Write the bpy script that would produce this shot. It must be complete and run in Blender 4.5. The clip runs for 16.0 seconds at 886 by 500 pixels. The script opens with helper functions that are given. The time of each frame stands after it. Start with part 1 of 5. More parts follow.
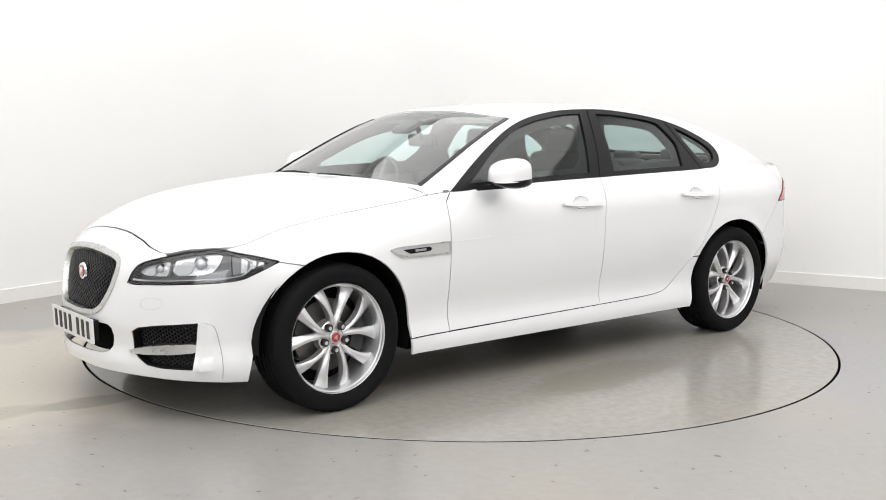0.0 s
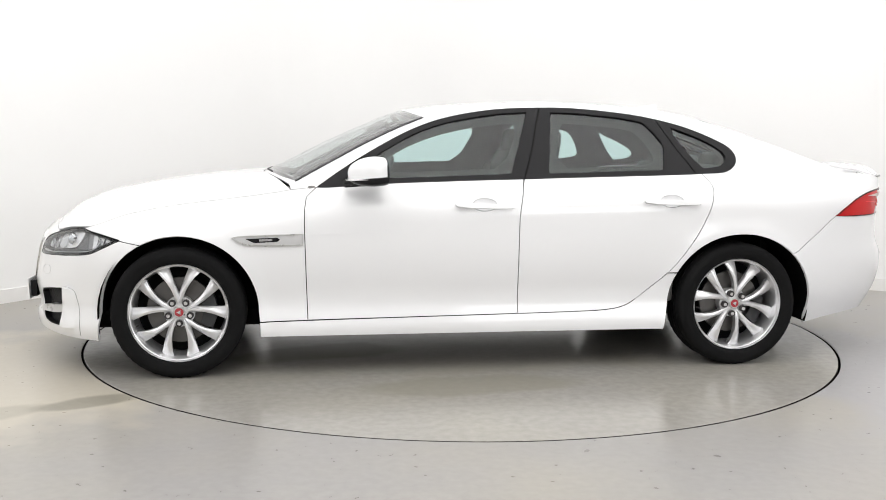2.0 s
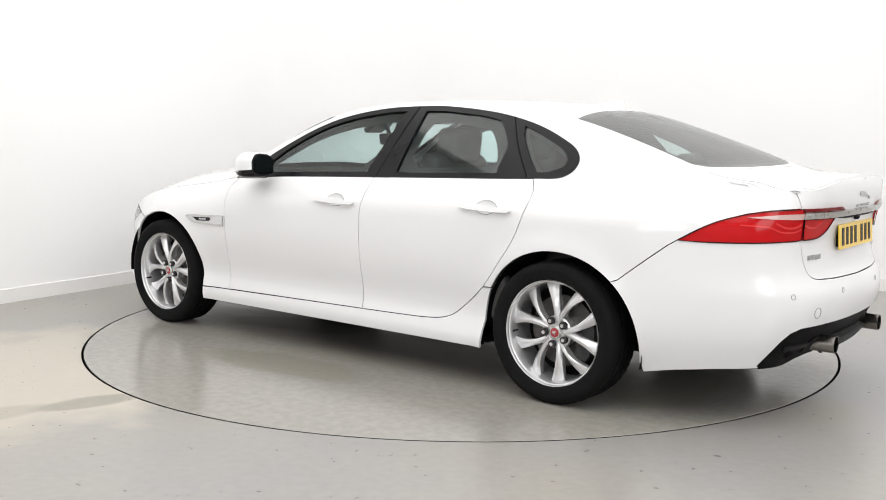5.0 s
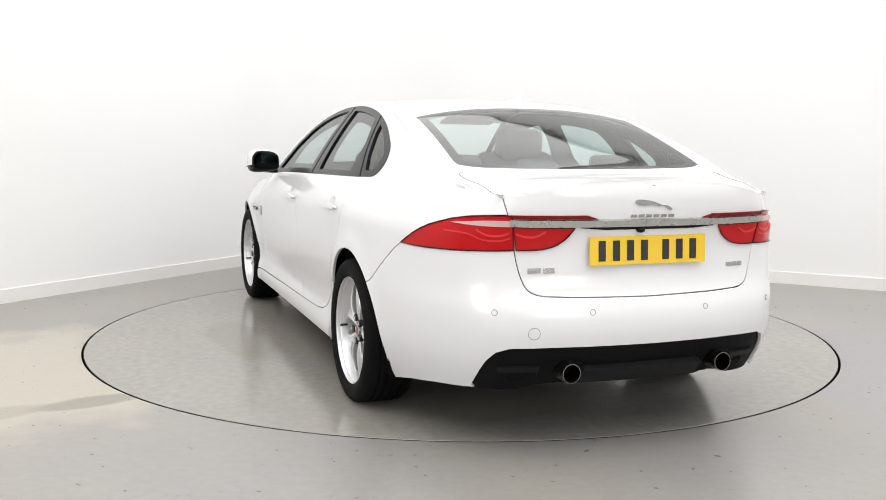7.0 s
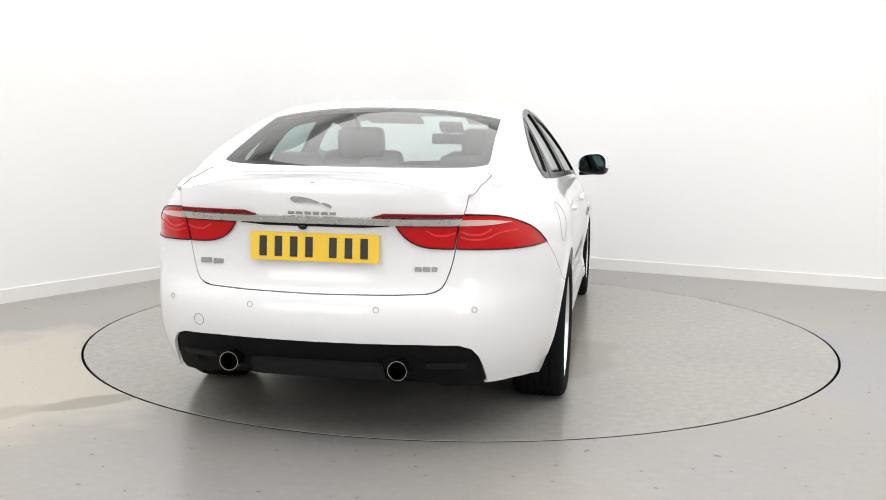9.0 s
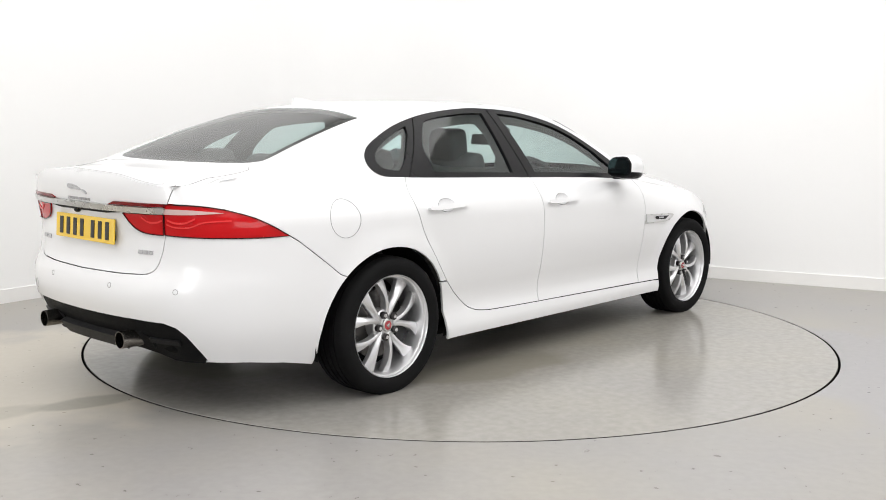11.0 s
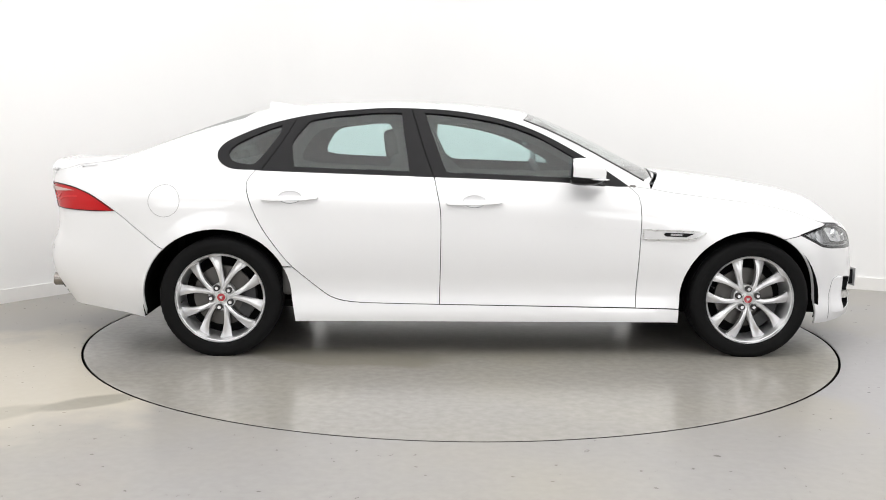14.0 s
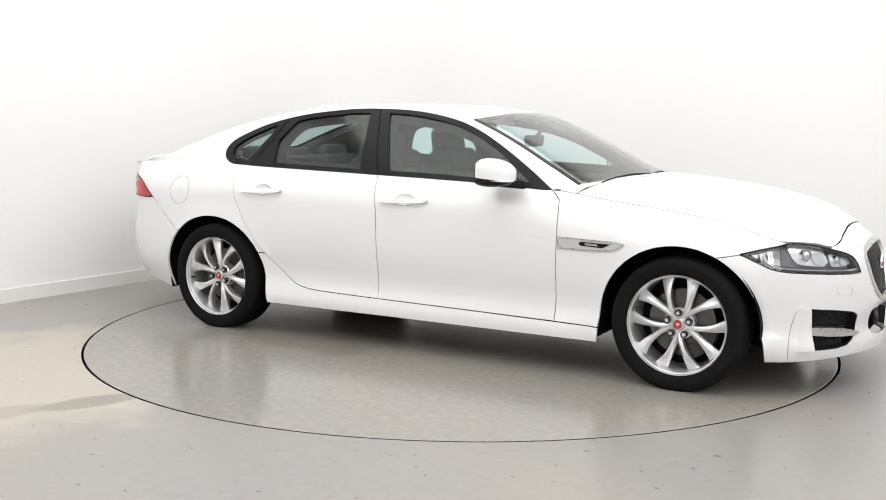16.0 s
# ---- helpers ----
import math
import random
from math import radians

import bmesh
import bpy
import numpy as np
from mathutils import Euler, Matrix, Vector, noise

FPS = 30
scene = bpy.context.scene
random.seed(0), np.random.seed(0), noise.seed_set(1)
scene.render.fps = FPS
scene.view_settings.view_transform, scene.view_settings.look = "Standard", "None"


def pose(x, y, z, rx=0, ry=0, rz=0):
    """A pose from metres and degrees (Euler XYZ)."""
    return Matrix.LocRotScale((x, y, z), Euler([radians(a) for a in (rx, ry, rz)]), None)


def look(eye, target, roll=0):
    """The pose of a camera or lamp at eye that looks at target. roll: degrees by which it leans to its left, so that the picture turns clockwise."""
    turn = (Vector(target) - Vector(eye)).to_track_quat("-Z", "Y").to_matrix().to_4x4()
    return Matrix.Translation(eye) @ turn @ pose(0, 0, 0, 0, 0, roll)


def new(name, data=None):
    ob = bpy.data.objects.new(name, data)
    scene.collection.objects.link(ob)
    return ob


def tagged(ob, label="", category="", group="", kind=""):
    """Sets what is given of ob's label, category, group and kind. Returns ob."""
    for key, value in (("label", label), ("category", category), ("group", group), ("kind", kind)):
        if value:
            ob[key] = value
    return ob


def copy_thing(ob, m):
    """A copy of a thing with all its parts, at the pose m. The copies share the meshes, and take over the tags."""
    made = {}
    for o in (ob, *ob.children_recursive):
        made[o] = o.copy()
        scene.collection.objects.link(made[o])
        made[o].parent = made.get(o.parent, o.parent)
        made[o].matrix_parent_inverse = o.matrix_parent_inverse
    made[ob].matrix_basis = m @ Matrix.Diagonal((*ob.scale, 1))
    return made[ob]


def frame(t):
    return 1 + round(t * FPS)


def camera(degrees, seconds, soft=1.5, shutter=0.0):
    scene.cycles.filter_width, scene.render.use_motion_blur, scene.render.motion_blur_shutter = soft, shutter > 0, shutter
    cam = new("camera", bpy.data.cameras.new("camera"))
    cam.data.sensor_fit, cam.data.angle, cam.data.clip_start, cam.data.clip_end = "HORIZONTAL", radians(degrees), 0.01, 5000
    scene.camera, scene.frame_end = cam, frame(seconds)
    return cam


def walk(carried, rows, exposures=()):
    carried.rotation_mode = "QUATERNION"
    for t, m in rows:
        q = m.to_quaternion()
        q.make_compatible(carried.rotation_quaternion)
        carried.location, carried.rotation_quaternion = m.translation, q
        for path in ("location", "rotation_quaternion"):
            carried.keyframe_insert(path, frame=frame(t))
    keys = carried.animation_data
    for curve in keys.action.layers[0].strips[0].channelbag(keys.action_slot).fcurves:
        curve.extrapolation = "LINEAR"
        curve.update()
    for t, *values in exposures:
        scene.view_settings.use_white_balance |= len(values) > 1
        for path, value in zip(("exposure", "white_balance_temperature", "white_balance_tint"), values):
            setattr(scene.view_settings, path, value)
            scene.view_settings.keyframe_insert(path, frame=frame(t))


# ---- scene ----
cam = camera(48.49, 16.0, soft=.95)

# The camera stands still; the turntable's middle is the origin.
EYE = Vector((0.0, -6.1443, 1.2714))
YAW, PITCH = radians(0.983), radians(-7.070)
AHEAD = Vector((-math.sin(YAW) * math.cos(PITCH), math.cos(YAW) * math.cos(PITCH), math.sin(PITCH)))
VIEW = look(EYE, EYE + AHEAD, 0.542)
walk(cam, [(0.0, VIEW), (16.0, VIEW)], exposures=[(0.0, 0.0), (16.0, 0.0)])

# The turntable turns clockwise at a steady pace.
START, PACE = -139.204, 15.607
OFF = Vector((0.1272, 0.1647, -0.006))
LEAN = 0.25
TABLE_R = 2.243

from mathutils import geometry

# ---- light ----
world = bpy.data.worlds.new("studio")
world.use_nodes = True
world.node_tree.nodes["Background"].inputs[0].default_value = (.8, .9, 1, 1)
world.node_tree.nodes["Background"].inputs[1].default_value = .3
scene.world = world

# Room: a back corner at an open angle, rounded
CORNER, LEFT, RIGHT = Vector((-1.195, 4.035, 0)), Vector((-.5272, -.8497, 0)), Vector((.896, -.444, 0))
ROOM_H, LEFT_LEN, RIGHT_LEN = 4.5, 12.5, 11.5


def room(a, b, z=0.0):
    """Metres along the left and the right wall, from the corner."""
    return CORNER + LEFT * a + RIGHT * b + Vector((0, 0, z))


# one wide luminous ceiling: (along the left wall, along the right wall, size, size, watts)
PANELS = [(5.7, 5.5, 10.6, 10.2, 418)]
# two unseen softboxes added as camera-side fill: (place, size, watts), turned to the turntable
FILL_BOXES = [(Vector((-3.3, -7.7, 1.95)), 2.4, 1.7, 42), (Vector((3.5, -7.5, 1.95)), 2.4, 1.7, 42)]

for pa, pb, sa, sb, watts in PANELS:
    lamp = bpy.data.lights.new("ceiling_light", "AREA")
    lamp.shape, lamp.size, lamp.size_y, lamp.energy, lamp.color = "RECTANGLE", sa, sb, watts, (1.0, .992, .985)
    ob = new("ceiling_lamp", lamp)
    ob.matrix_world = Matrix.Translation(room(pa, pb, ROOM_H - .07)) @ pose(0, 0, 0, 0, 0, math.degrees(math.atan2(LEFT.y, LEFT.x)))

for at, w, h, watts in FILL_BOXES:
    lamp = bpy.data.lights.new("fill_softbox_light", "AREA")
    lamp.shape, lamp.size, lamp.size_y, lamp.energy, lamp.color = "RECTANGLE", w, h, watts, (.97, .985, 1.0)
    ob = new("fill_softbox_lamp", lamp)
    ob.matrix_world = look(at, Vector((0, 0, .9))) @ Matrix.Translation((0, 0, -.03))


# ---- materials ----
def material(name, colour, rough=.5, metal=0.0, coat=0.0, vary=0.0, scale=8.0, bump=0.0, bump_scale=80.0, spec=.5, emit=0.0):
    m = bpy.data.materials.new(name)
    m.use_nodes = True
    nt = m.node_tree
    b = nt.nodes["Principled BSDF"]
    b.inputs["Base Color"].default_value = (*colour, 1)
    b.inputs["Roughness"].default_value = rough
    b.inputs["Metallic"].default_value = metal
    b.inputs["Coat Weight"].default_value = coat
    b.inputs["Coat Roughness"].default_value = .04
    b.inputs["Specular IOR Level"].default_value = spec
    if emit:
        b.inputs["Emission Color"].default_value = (*colour, 1)
        b.inputs["Emission Strength"].default_value = emit
    if vary or bump:
        co = nt.nodes.new("ShaderNodeTexCoord")
    if vary:
        n = nt.nodes.new("ShaderNodeTexNoise")
        n.inputs["Scale"].default_value, n.inputs["Detail"].default_value = scale, 6
        nt.links.new(co.outputs["Object"], n.inputs["Vector"])
        mix = nt.nodes.new("ShaderNodeMix")
        mix.data_type = "RGBA"
        mix.inputs["A"].default_value = (*[c * (1 - vary) for c in colour], 1)
        mix.inputs["B"].default_value = (*[min(1, c * (1 + vary)) for c in colour], 1)
        nt.links.new(n.outputs["Fac"], mix.inputs["Factor"])
        nt.links.new(mix.outputs["Result"], b.inputs["Base Color"])
        rr = nt.nodes.new("ShaderNodeMapRange")
        rr.inputs["To Min"].default_value, rr.inputs["To Max"].default_value = rough * .85, min(1, rough * 1.15)
        nt.links.new(n.outputs["Fac"], rr.inputs["Value"])
        nt.links.new(rr.outputs["Result"], b.inputs["Roughness"])
    if bump:
        n2 = nt.nodes.new("ShaderNodeTexNoise")
        n2.inputs["Scale"].default_value, n2.inputs["Detail"].default_value = bump_scale, 4
        nt.links.new(co.outputs["Object"], n2.inputs["Vector"])
        bp = nt.nodes.new("ShaderNodeBump")
        bp.inputs["Strength"].default_value, bp.inputs["Distance"].default_value = bump, .004
        nt.links.new(n2.outputs["Fac"], bp.inputs["Height"])
        nt.links.new(bp.outputs["Normal"], b.inputs["Normal"])
    return m


def glass(name, tint, gloss=.7):
    """A clear sheet: tinted straight-through light with a mirror gloss that grows at grazing angles."""
    m = bpy.data.materials.new(name)
    m.use_nodes = True
    nt = m.node_tree
    nt.nodes.remove(nt.nodes["Principled BSDF"])
    out = nt.nodes["Material Output"]
    tr, gl, mix, lw, pw, ad = (nt.nodes.new(k) for k in ("ShaderNodeBsdfTransparent", "ShaderNodeBsdfGlossy", "ShaderNodeMixShader", "ShaderNodeLayerWeight", "ShaderNodeMath", "ShaderNodeMath"))
    tr.inputs[0].default_value = (*tint, 1)
    gl.inputs["Color"].default_value = (gloss, gloss, gloss, 1)
    gl.inputs["Roughness"].default_value = .02
    pw.operation, ad.operation = "POWER", "MULTIPLY_ADD"
    pw.inputs[1].default_value = 4.0
    ad.inputs[1].default_value, ad.inputs[2].default_value = .92, .08
    nt.links.new(lw.outputs["Facing"], pw.inputs[0])
    nt.links.new(pw.outputs[0], ad.inputs[0])
    nt.links.new(ad.outputs[0], mix.inputs[0])
    nt.links.new(tr.outputs[0], mix.inputs[1])
    nt.links.new(gl.outputs[0], mix.inputs[2])
    nt.links.new(mix.outputs[0], out.inputs[0])
    return m


def lens(name, colour, rough=.08, see=.25):
    """Coloured lamp plastic, part clear."""
    m = material(name, colour, rough, coat=.4, spec=.35)
    b = m.node_tree.nodes["Principled BSDF"]
    b.inputs["Transmission Weight"].default_value = see
    b.inputs["IOR"].default_value = 1.2
    return m


def floor_material(name, base, warm, stains_and_sheen=(), gloss=(.22, .40)):
    m = material(name, base, .32, spec=.5)
    nt = m.node_tree
    b = nt.nodes["Principled BSDF"]
    co = nt.nodes.new("ShaderNodeTexCoord")
    big, fine, speck = (nt.nodes.new("ShaderNodeTexNoise") for _ in range(3))
    for n, s, d in ((big, .7, 5), (fine, 22, 8), (speck, 130, 2)):
        n.inputs["Scale"].default_value, n.inputs["Detail"].default_value = s, d
        nt.links.new(co.outputs["Object"], n.inputs["Vector"])
    r1 = nt.nodes.new("ShaderNodeValToRGB")
    r1.color_ramp.elements[0].position, r1.color_ramp.elements[1].position = .38, .64
    r1.color_ramp.elements[0].color, r1.color_ramp.elements[1].color = (*base, 1), (*warm, 1)
    nt.links.new(big.outputs["Fac"], r1.inputs["Fac"])
    m1 = nt.nodes.new("ShaderNodeMix")
    m1.data_type, m1.blend_type = "RGBA", "MULTIPLY"
    m1.inputs["Factor"].default_value = 1
    r2 = nt.nodes.new("ShaderNodeValToRGB")
    r2.color_ramp.elements[0].position, r2.color_ramp.elements[1].position = .3, .7
    r2.color_ramp.elements[0].color, r2.color_ramp.elements[1].color = (.86, .855, .845, 1), (1, 1, 1, 1)
    nt.links.new(fine.outputs["Fac"], r2.inputs["Fac"])
    nt.links.new(r1.outputs["Color"], m1.inputs["A"])
    nt.links.new(r2.outputs["Color"], m1.inputs["B"])
    r3 = nt.nodes.new("ShaderNodeValToRGB")
    r3.color_ramp.elements[0].position, r3.color_ramp.elements[1].position = .19, .235
    r3.color_ramp.elements[0].color, r3.color_ramp.elements[1].color = (.45, .42, .38, 1), (1, 1, 1, 1)
    nt.links.new(speck.outputs["Fac"], r3.inputs["Fac"])
    m2 = nt.nodes.new("ShaderNodeMix")
    m2.data_type, m2.blend_type = "RGBA", "MULTIPLY"
    m2.inputs["Factor"].default_value = .25
    nt.links.new(m1.outputs["Result"], m2.inputs["A"])
    nt.links.new(r3.outputs["Color"], m2.inputs["B"])
    last = m2.outputs["Result"]
    # soft patches: real stains, some with reflected light put into the colour
    for (sx, sy), (rx, ry), turn, colour, amount in stains_and_sheen:
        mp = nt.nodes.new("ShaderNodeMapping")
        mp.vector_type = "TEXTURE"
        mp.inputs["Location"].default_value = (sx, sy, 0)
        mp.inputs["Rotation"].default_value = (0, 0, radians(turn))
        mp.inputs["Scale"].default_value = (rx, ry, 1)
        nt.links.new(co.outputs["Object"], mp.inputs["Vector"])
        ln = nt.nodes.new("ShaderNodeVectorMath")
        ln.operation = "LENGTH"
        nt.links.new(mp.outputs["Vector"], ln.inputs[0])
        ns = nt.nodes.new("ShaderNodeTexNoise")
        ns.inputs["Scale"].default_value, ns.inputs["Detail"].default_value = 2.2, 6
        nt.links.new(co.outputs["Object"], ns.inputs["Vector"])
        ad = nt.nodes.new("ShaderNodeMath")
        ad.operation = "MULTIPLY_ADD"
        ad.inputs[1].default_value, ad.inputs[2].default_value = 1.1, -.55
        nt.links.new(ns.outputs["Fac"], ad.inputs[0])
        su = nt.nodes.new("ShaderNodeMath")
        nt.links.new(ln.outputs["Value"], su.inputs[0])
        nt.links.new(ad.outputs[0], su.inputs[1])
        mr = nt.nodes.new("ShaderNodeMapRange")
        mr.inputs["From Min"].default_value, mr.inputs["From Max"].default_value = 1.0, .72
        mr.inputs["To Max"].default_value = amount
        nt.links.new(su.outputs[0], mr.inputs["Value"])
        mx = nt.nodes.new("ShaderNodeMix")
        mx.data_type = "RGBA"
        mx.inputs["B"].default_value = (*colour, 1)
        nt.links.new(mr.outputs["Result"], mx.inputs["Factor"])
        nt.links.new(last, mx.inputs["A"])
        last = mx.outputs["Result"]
    nt.links.new(last, b.inputs["Base Color"])
    rr = nt.nodes.new("ShaderNodeMapRange")
    rr.inputs["To Min"].default_value, rr.inputs["To Max"].default_value = gloss
    nt.links.new(fine.outputs["Fac"], rr.inputs["Value"])
    nt.links.new(rr.outputs["Result"], b.inputs["Roughness"])
    bp = nt.nodes.new("ShaderNodeBump")
    bp.inputs["Strength"].default_value, bp.inputs["Distance"].default_value = .02, .002
    nt.links.new(fine.outputs["Fac"], bp.inputs["Height"])
    nt.links.new(bp.outputs["Normal"], b.inputs["Normal"])
    return m


PAINT = material("white_paint", (.81, .81, .82), .3, coat=.8, vary=.003, scale=2)
WALL = material("wall_paint", (.91, .908, .905), .75, vary=.015, scale=1.3, bump=.1, bump_scale=60)
FRONT_WALL = material("grey_wall_paint", (.84, .84, .845), .8, vary=.04, scale=1.5)
CEILING = material("ceiling_paint", (.84, .84, .83), .8, vary=.02, scale=2)
SKIRT = material("skirting_paint", (.86, .85, .835), .5, vary=.03, scale=5)
# The first patch is a cream stain, brightened to hold the floor's reflected light.
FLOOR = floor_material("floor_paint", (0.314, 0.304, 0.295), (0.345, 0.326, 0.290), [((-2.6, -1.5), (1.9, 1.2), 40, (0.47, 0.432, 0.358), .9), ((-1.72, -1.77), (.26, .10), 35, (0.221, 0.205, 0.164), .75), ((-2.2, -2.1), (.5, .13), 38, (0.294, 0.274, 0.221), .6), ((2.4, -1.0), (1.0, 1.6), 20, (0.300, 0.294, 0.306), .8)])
# First ellipse: brown dirt round the car, its under-body reflection painted into the colour.
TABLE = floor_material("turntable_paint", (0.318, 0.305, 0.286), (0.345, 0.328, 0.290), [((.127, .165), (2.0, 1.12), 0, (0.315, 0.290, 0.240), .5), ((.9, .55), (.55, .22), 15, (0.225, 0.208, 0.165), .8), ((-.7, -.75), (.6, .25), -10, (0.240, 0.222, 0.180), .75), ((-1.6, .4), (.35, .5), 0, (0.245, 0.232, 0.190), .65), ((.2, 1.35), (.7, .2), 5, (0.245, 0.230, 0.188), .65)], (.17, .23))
PIT = material("pit_dark", (.012, .010, .009), .9, spec=.1, vary=.3, scale=9)
BLACK = material("gloss_black_trim", (.009, .0088, .010), .25, coat=0, spec=.2, vary=.2, scale=6)
SATIN = material("satin_black_plastic", (.010, .010, .011), .5, spec=.18, vary=.25, scale=40, bump=.15, bump_scale=400)
UNDER = material("underbody_black", (.007, .007, .007), .9, spec=.1, vary=.3, scale=12)
RUBBER = material("tyre_rubber", (.007, .007, .0073), .8, spec=.12, vary=.3, scale=14, bump=.2, bump_scale=300)
ALLOY = material("silver_alloy", (.72, .72, .73), .3, metal=.75, coat=.4, vary=.03, scale=10)
STEEL = material("brake_steel", (.12, .115, .11), .45, metal=1, vary=.15, scale=30)
CAST = material("dark_cast_iron", (.05, .05, .052), .6, metal=.5, vary=.3, scale=30)
CHROME = material("chrome", (.75, .75, .76), .1, metal=1)
SOOTY = material("sooty_chrome", (.30, .28, .26), .22, metal=1, vary=.2, scale=40)
SATIN_CHROME = material("satin_chrome", (.62, .62, .61), .28, metal=1, vary=.04, scale=30)
RED_BRIGHT = lens("bright_red_lamp_plastic", (.80, .05, .05), .15, .1)
RED_LENS = lens("red_lamp_plastic", (.58, .006, .009), .15, .1)
RED_DARK = lens("dark_red_lamp_plastic", (.20, .003, .006), .15, .1)
PALE_LENS = lens("pale_lamp_plastic", (.75, .55, .52), .12, .2)
RED_BADGE = material("red_enamel", (.35, .02, .03), .25, coat=1)
LAMP_BLACK = material("lamp_housing", (.17, .17, .175), .4, metal=.1, coat=.2, vary=.2, scale=30)
LAMP_SILVER = material("lamp_reflector", (.88, .88, .89), .22, metal=.6)
CLEAR = glass("clear_lens", (.93, .94, .95))
TINT = glass("side_window_glass", (.74, .88, .87))
SCREEN = glass("windscreen_glass", (.82, .91, .89), 1.0)
REAR_SCREEN = glass("rear_window_glass", (.70, .79, .77))
FRIT = material("printed_glass_border", (.030, .024, .024), .9, spec=.05, vary=.2, scale=30)
DIFF_K = material("matt_black_plastic", (.006, .006, .0065), .6, spec=.1, vary=.25, scale=40, bump=.15, bump_scale=400)
# dark teal stands in for dark surroundings reflected in the mirror
MIRROR = material("mirror_glass", (.05, .065, .07), .02, metal=1)
CABIN = material("dark_cabin_leather", (.065, .062, .062), .55, vary=.15, scale=18, bump=.2, bump_scale=160)
CABIN_SOFT = material("dashboard_plastic", (.15, .145, .14), .6, vary=.15, scale=25)
TRIM = material("grey_pillar_trim", (.035, .033, .032), .8, spec=.05, vary=.1, scale=40)
LINING = material("headliner_cloth", (.45, .43, .40), .9, vary=.05, scale=60)
PLATE_Y = material("yellow_plate", (.86, .56, .02), .35, coat=.5, vary=.03, scale=12)
PLATE_W = material("white_plate", (.80, .80, .80), .35, coat=.5, vary=.02, scale=12)
PLATE_K = material("plate_black", (.02, .018, .018), .5)
MESH_K = material("grille_black", (.008, .008, .009), .45, spec=.25)
EMIT = material("light_diffuser", (1, 1, 1), .5, emit=.3)

PALE_SEAM = material("pale_seam", (.55, .55, .55), .6)
SEAM = material("seam_grey", (.28, .28, .28), .6)


def spline(xs, ys):
    """Smooth curve through points (xs rising), as a function of numpy arrays; straight beyond the ends."""
    xs, ys = np.asarray(xs, float), np.asarray(ys, float)
    if xs[0] > xs[-1]:
        xs, ys = xs[::-1], ys[::-1]
    h = np.diff(xs)
    d = np.diff(ys) / h
    m = np.empty_like(ys)
    m[0], m[-1] = d[0], d[-1]
    for i in range(1, len(ys) - 1):
        if d[i - 1] * d[i] <= 0:
            m[i] = 0
        else:
            w1, w2 = 2 * h[i] + h[i - 1], h[i] + 2 * h[i - 1]
            m[i] = (w1 + w2) / (w1 / d[i - 1] + w2 / d[i])

    def f(x):
        x = np.asarray(x, float)
        i = np.clip(np.searchsorted(xs, x) - 1, 0, len(h) - 1)
        t = (x - xs[i]) / h[i]
        tc = np.clip(t, 0, 1)
        v = ((1 + 2 * tc) * (1 - tc) ** 2 * ys[i] + tc * (1 - tc) ** 2 * h[i] * m[i]
             + tc * tc * (3 - 2 * tc) * ys[i + 1] + tc * tc * (tc - 1) * h[i] * m[i + 1])
        return v + np.where(t < 0, t * h[i] * m[0], 0) + np.where(t > 1, (t - 1) * h[i] * m[-1], 0)
    return f


# plan outline of the left half at its widest, from the middle of the nose to the middle of the tail
PLAN = np.array([(2.335, 0), (2.322, .2), (2.26, .40), (2.165, .575), (2.06, .705), (1.94, .80), (1.75, .868), (1.48, .90), (1.0, .905),
                 (.4, .907), (-.3, .91), (-1.0, .915), (-1.5, .924), (-1.85, .912), (-2.09, .860), (-2.28, .787), (-2.43, .692),
                 (-2.522, .56), (-2.575, .32), (-2.59, 0)])
_c = np.concatenate([[0], np.cumsum(np.hypot(*np.diff(PLAN, axis=0).T))])
_u = np.linspace(0, _c[-1], 900)


def _catmull(u):
    out = []
    pts = np.vstack([PLAN[0] * (1, -1) + 0, PLAN, PLAN[-1]])
    pts[0] = (PLAN[1][0], -PLAN[1][1])
    pts[-1] = (PLAN[-2][0], -PLAN[-2][1])
    kn = np.concatenate([[-_c[1]], _c, [_c[-1] + _c[-1] - _c[-2]]])
    for a in u:
        i = min(max(np.searchsorted(_c, a) - 1, 0), len(_c) - 2)
        p0, p1, p2, p3 = pts[i:i + 4]
        t0, t1, t2, t3 = kn[i:i + 4]
        m1 = (p2 - p0) / (t2 - t0)
        m2 = (p3 - p1) / (t3 - t1)
        h = t2 - t1
        t = (a - t1) / h
        out.append((1 + 2 * t) * (1 - t) ** 2 * p1 + t * (1 - t) ** 2 * h * m1 + t * t * (3 - 2 * t) * p2 + t * t * (t - 1) * h * m2)
    return np.array(out)


_p = _catmull(_u)
LEN = _u[-1]
_d = np.gradient(_p, _u, axis=0)
_n = np.stack([_d[:, 1], -_d[:, 0]], 1)
_n /= np.hypot(*_n.T)[:, None]
for _ in range(3):
    _n[1:-1] = (_n[:-2] + _n[1:-1] + _n[2:]) / 3
_n[0], _n[-1] = (1, 0), (-1, 0)
_n /= np.hypot(*_n.T)[:, None]


def u_of_x(x):
    return np.interp(-np.asarray(x, float), -_p[:, 0], _u)


def u_of_y(y, rear=False):
    half = slice(500, None) if rear else slice(0, 400)
    yy, uu = _p[half, 1], _u[half]
    if rear:
        yy, uu = yy[::-1], uu[::-1]
    k = np.argmax(yy) + 1
    return np.interp(y, yy[:k], uu[:k])


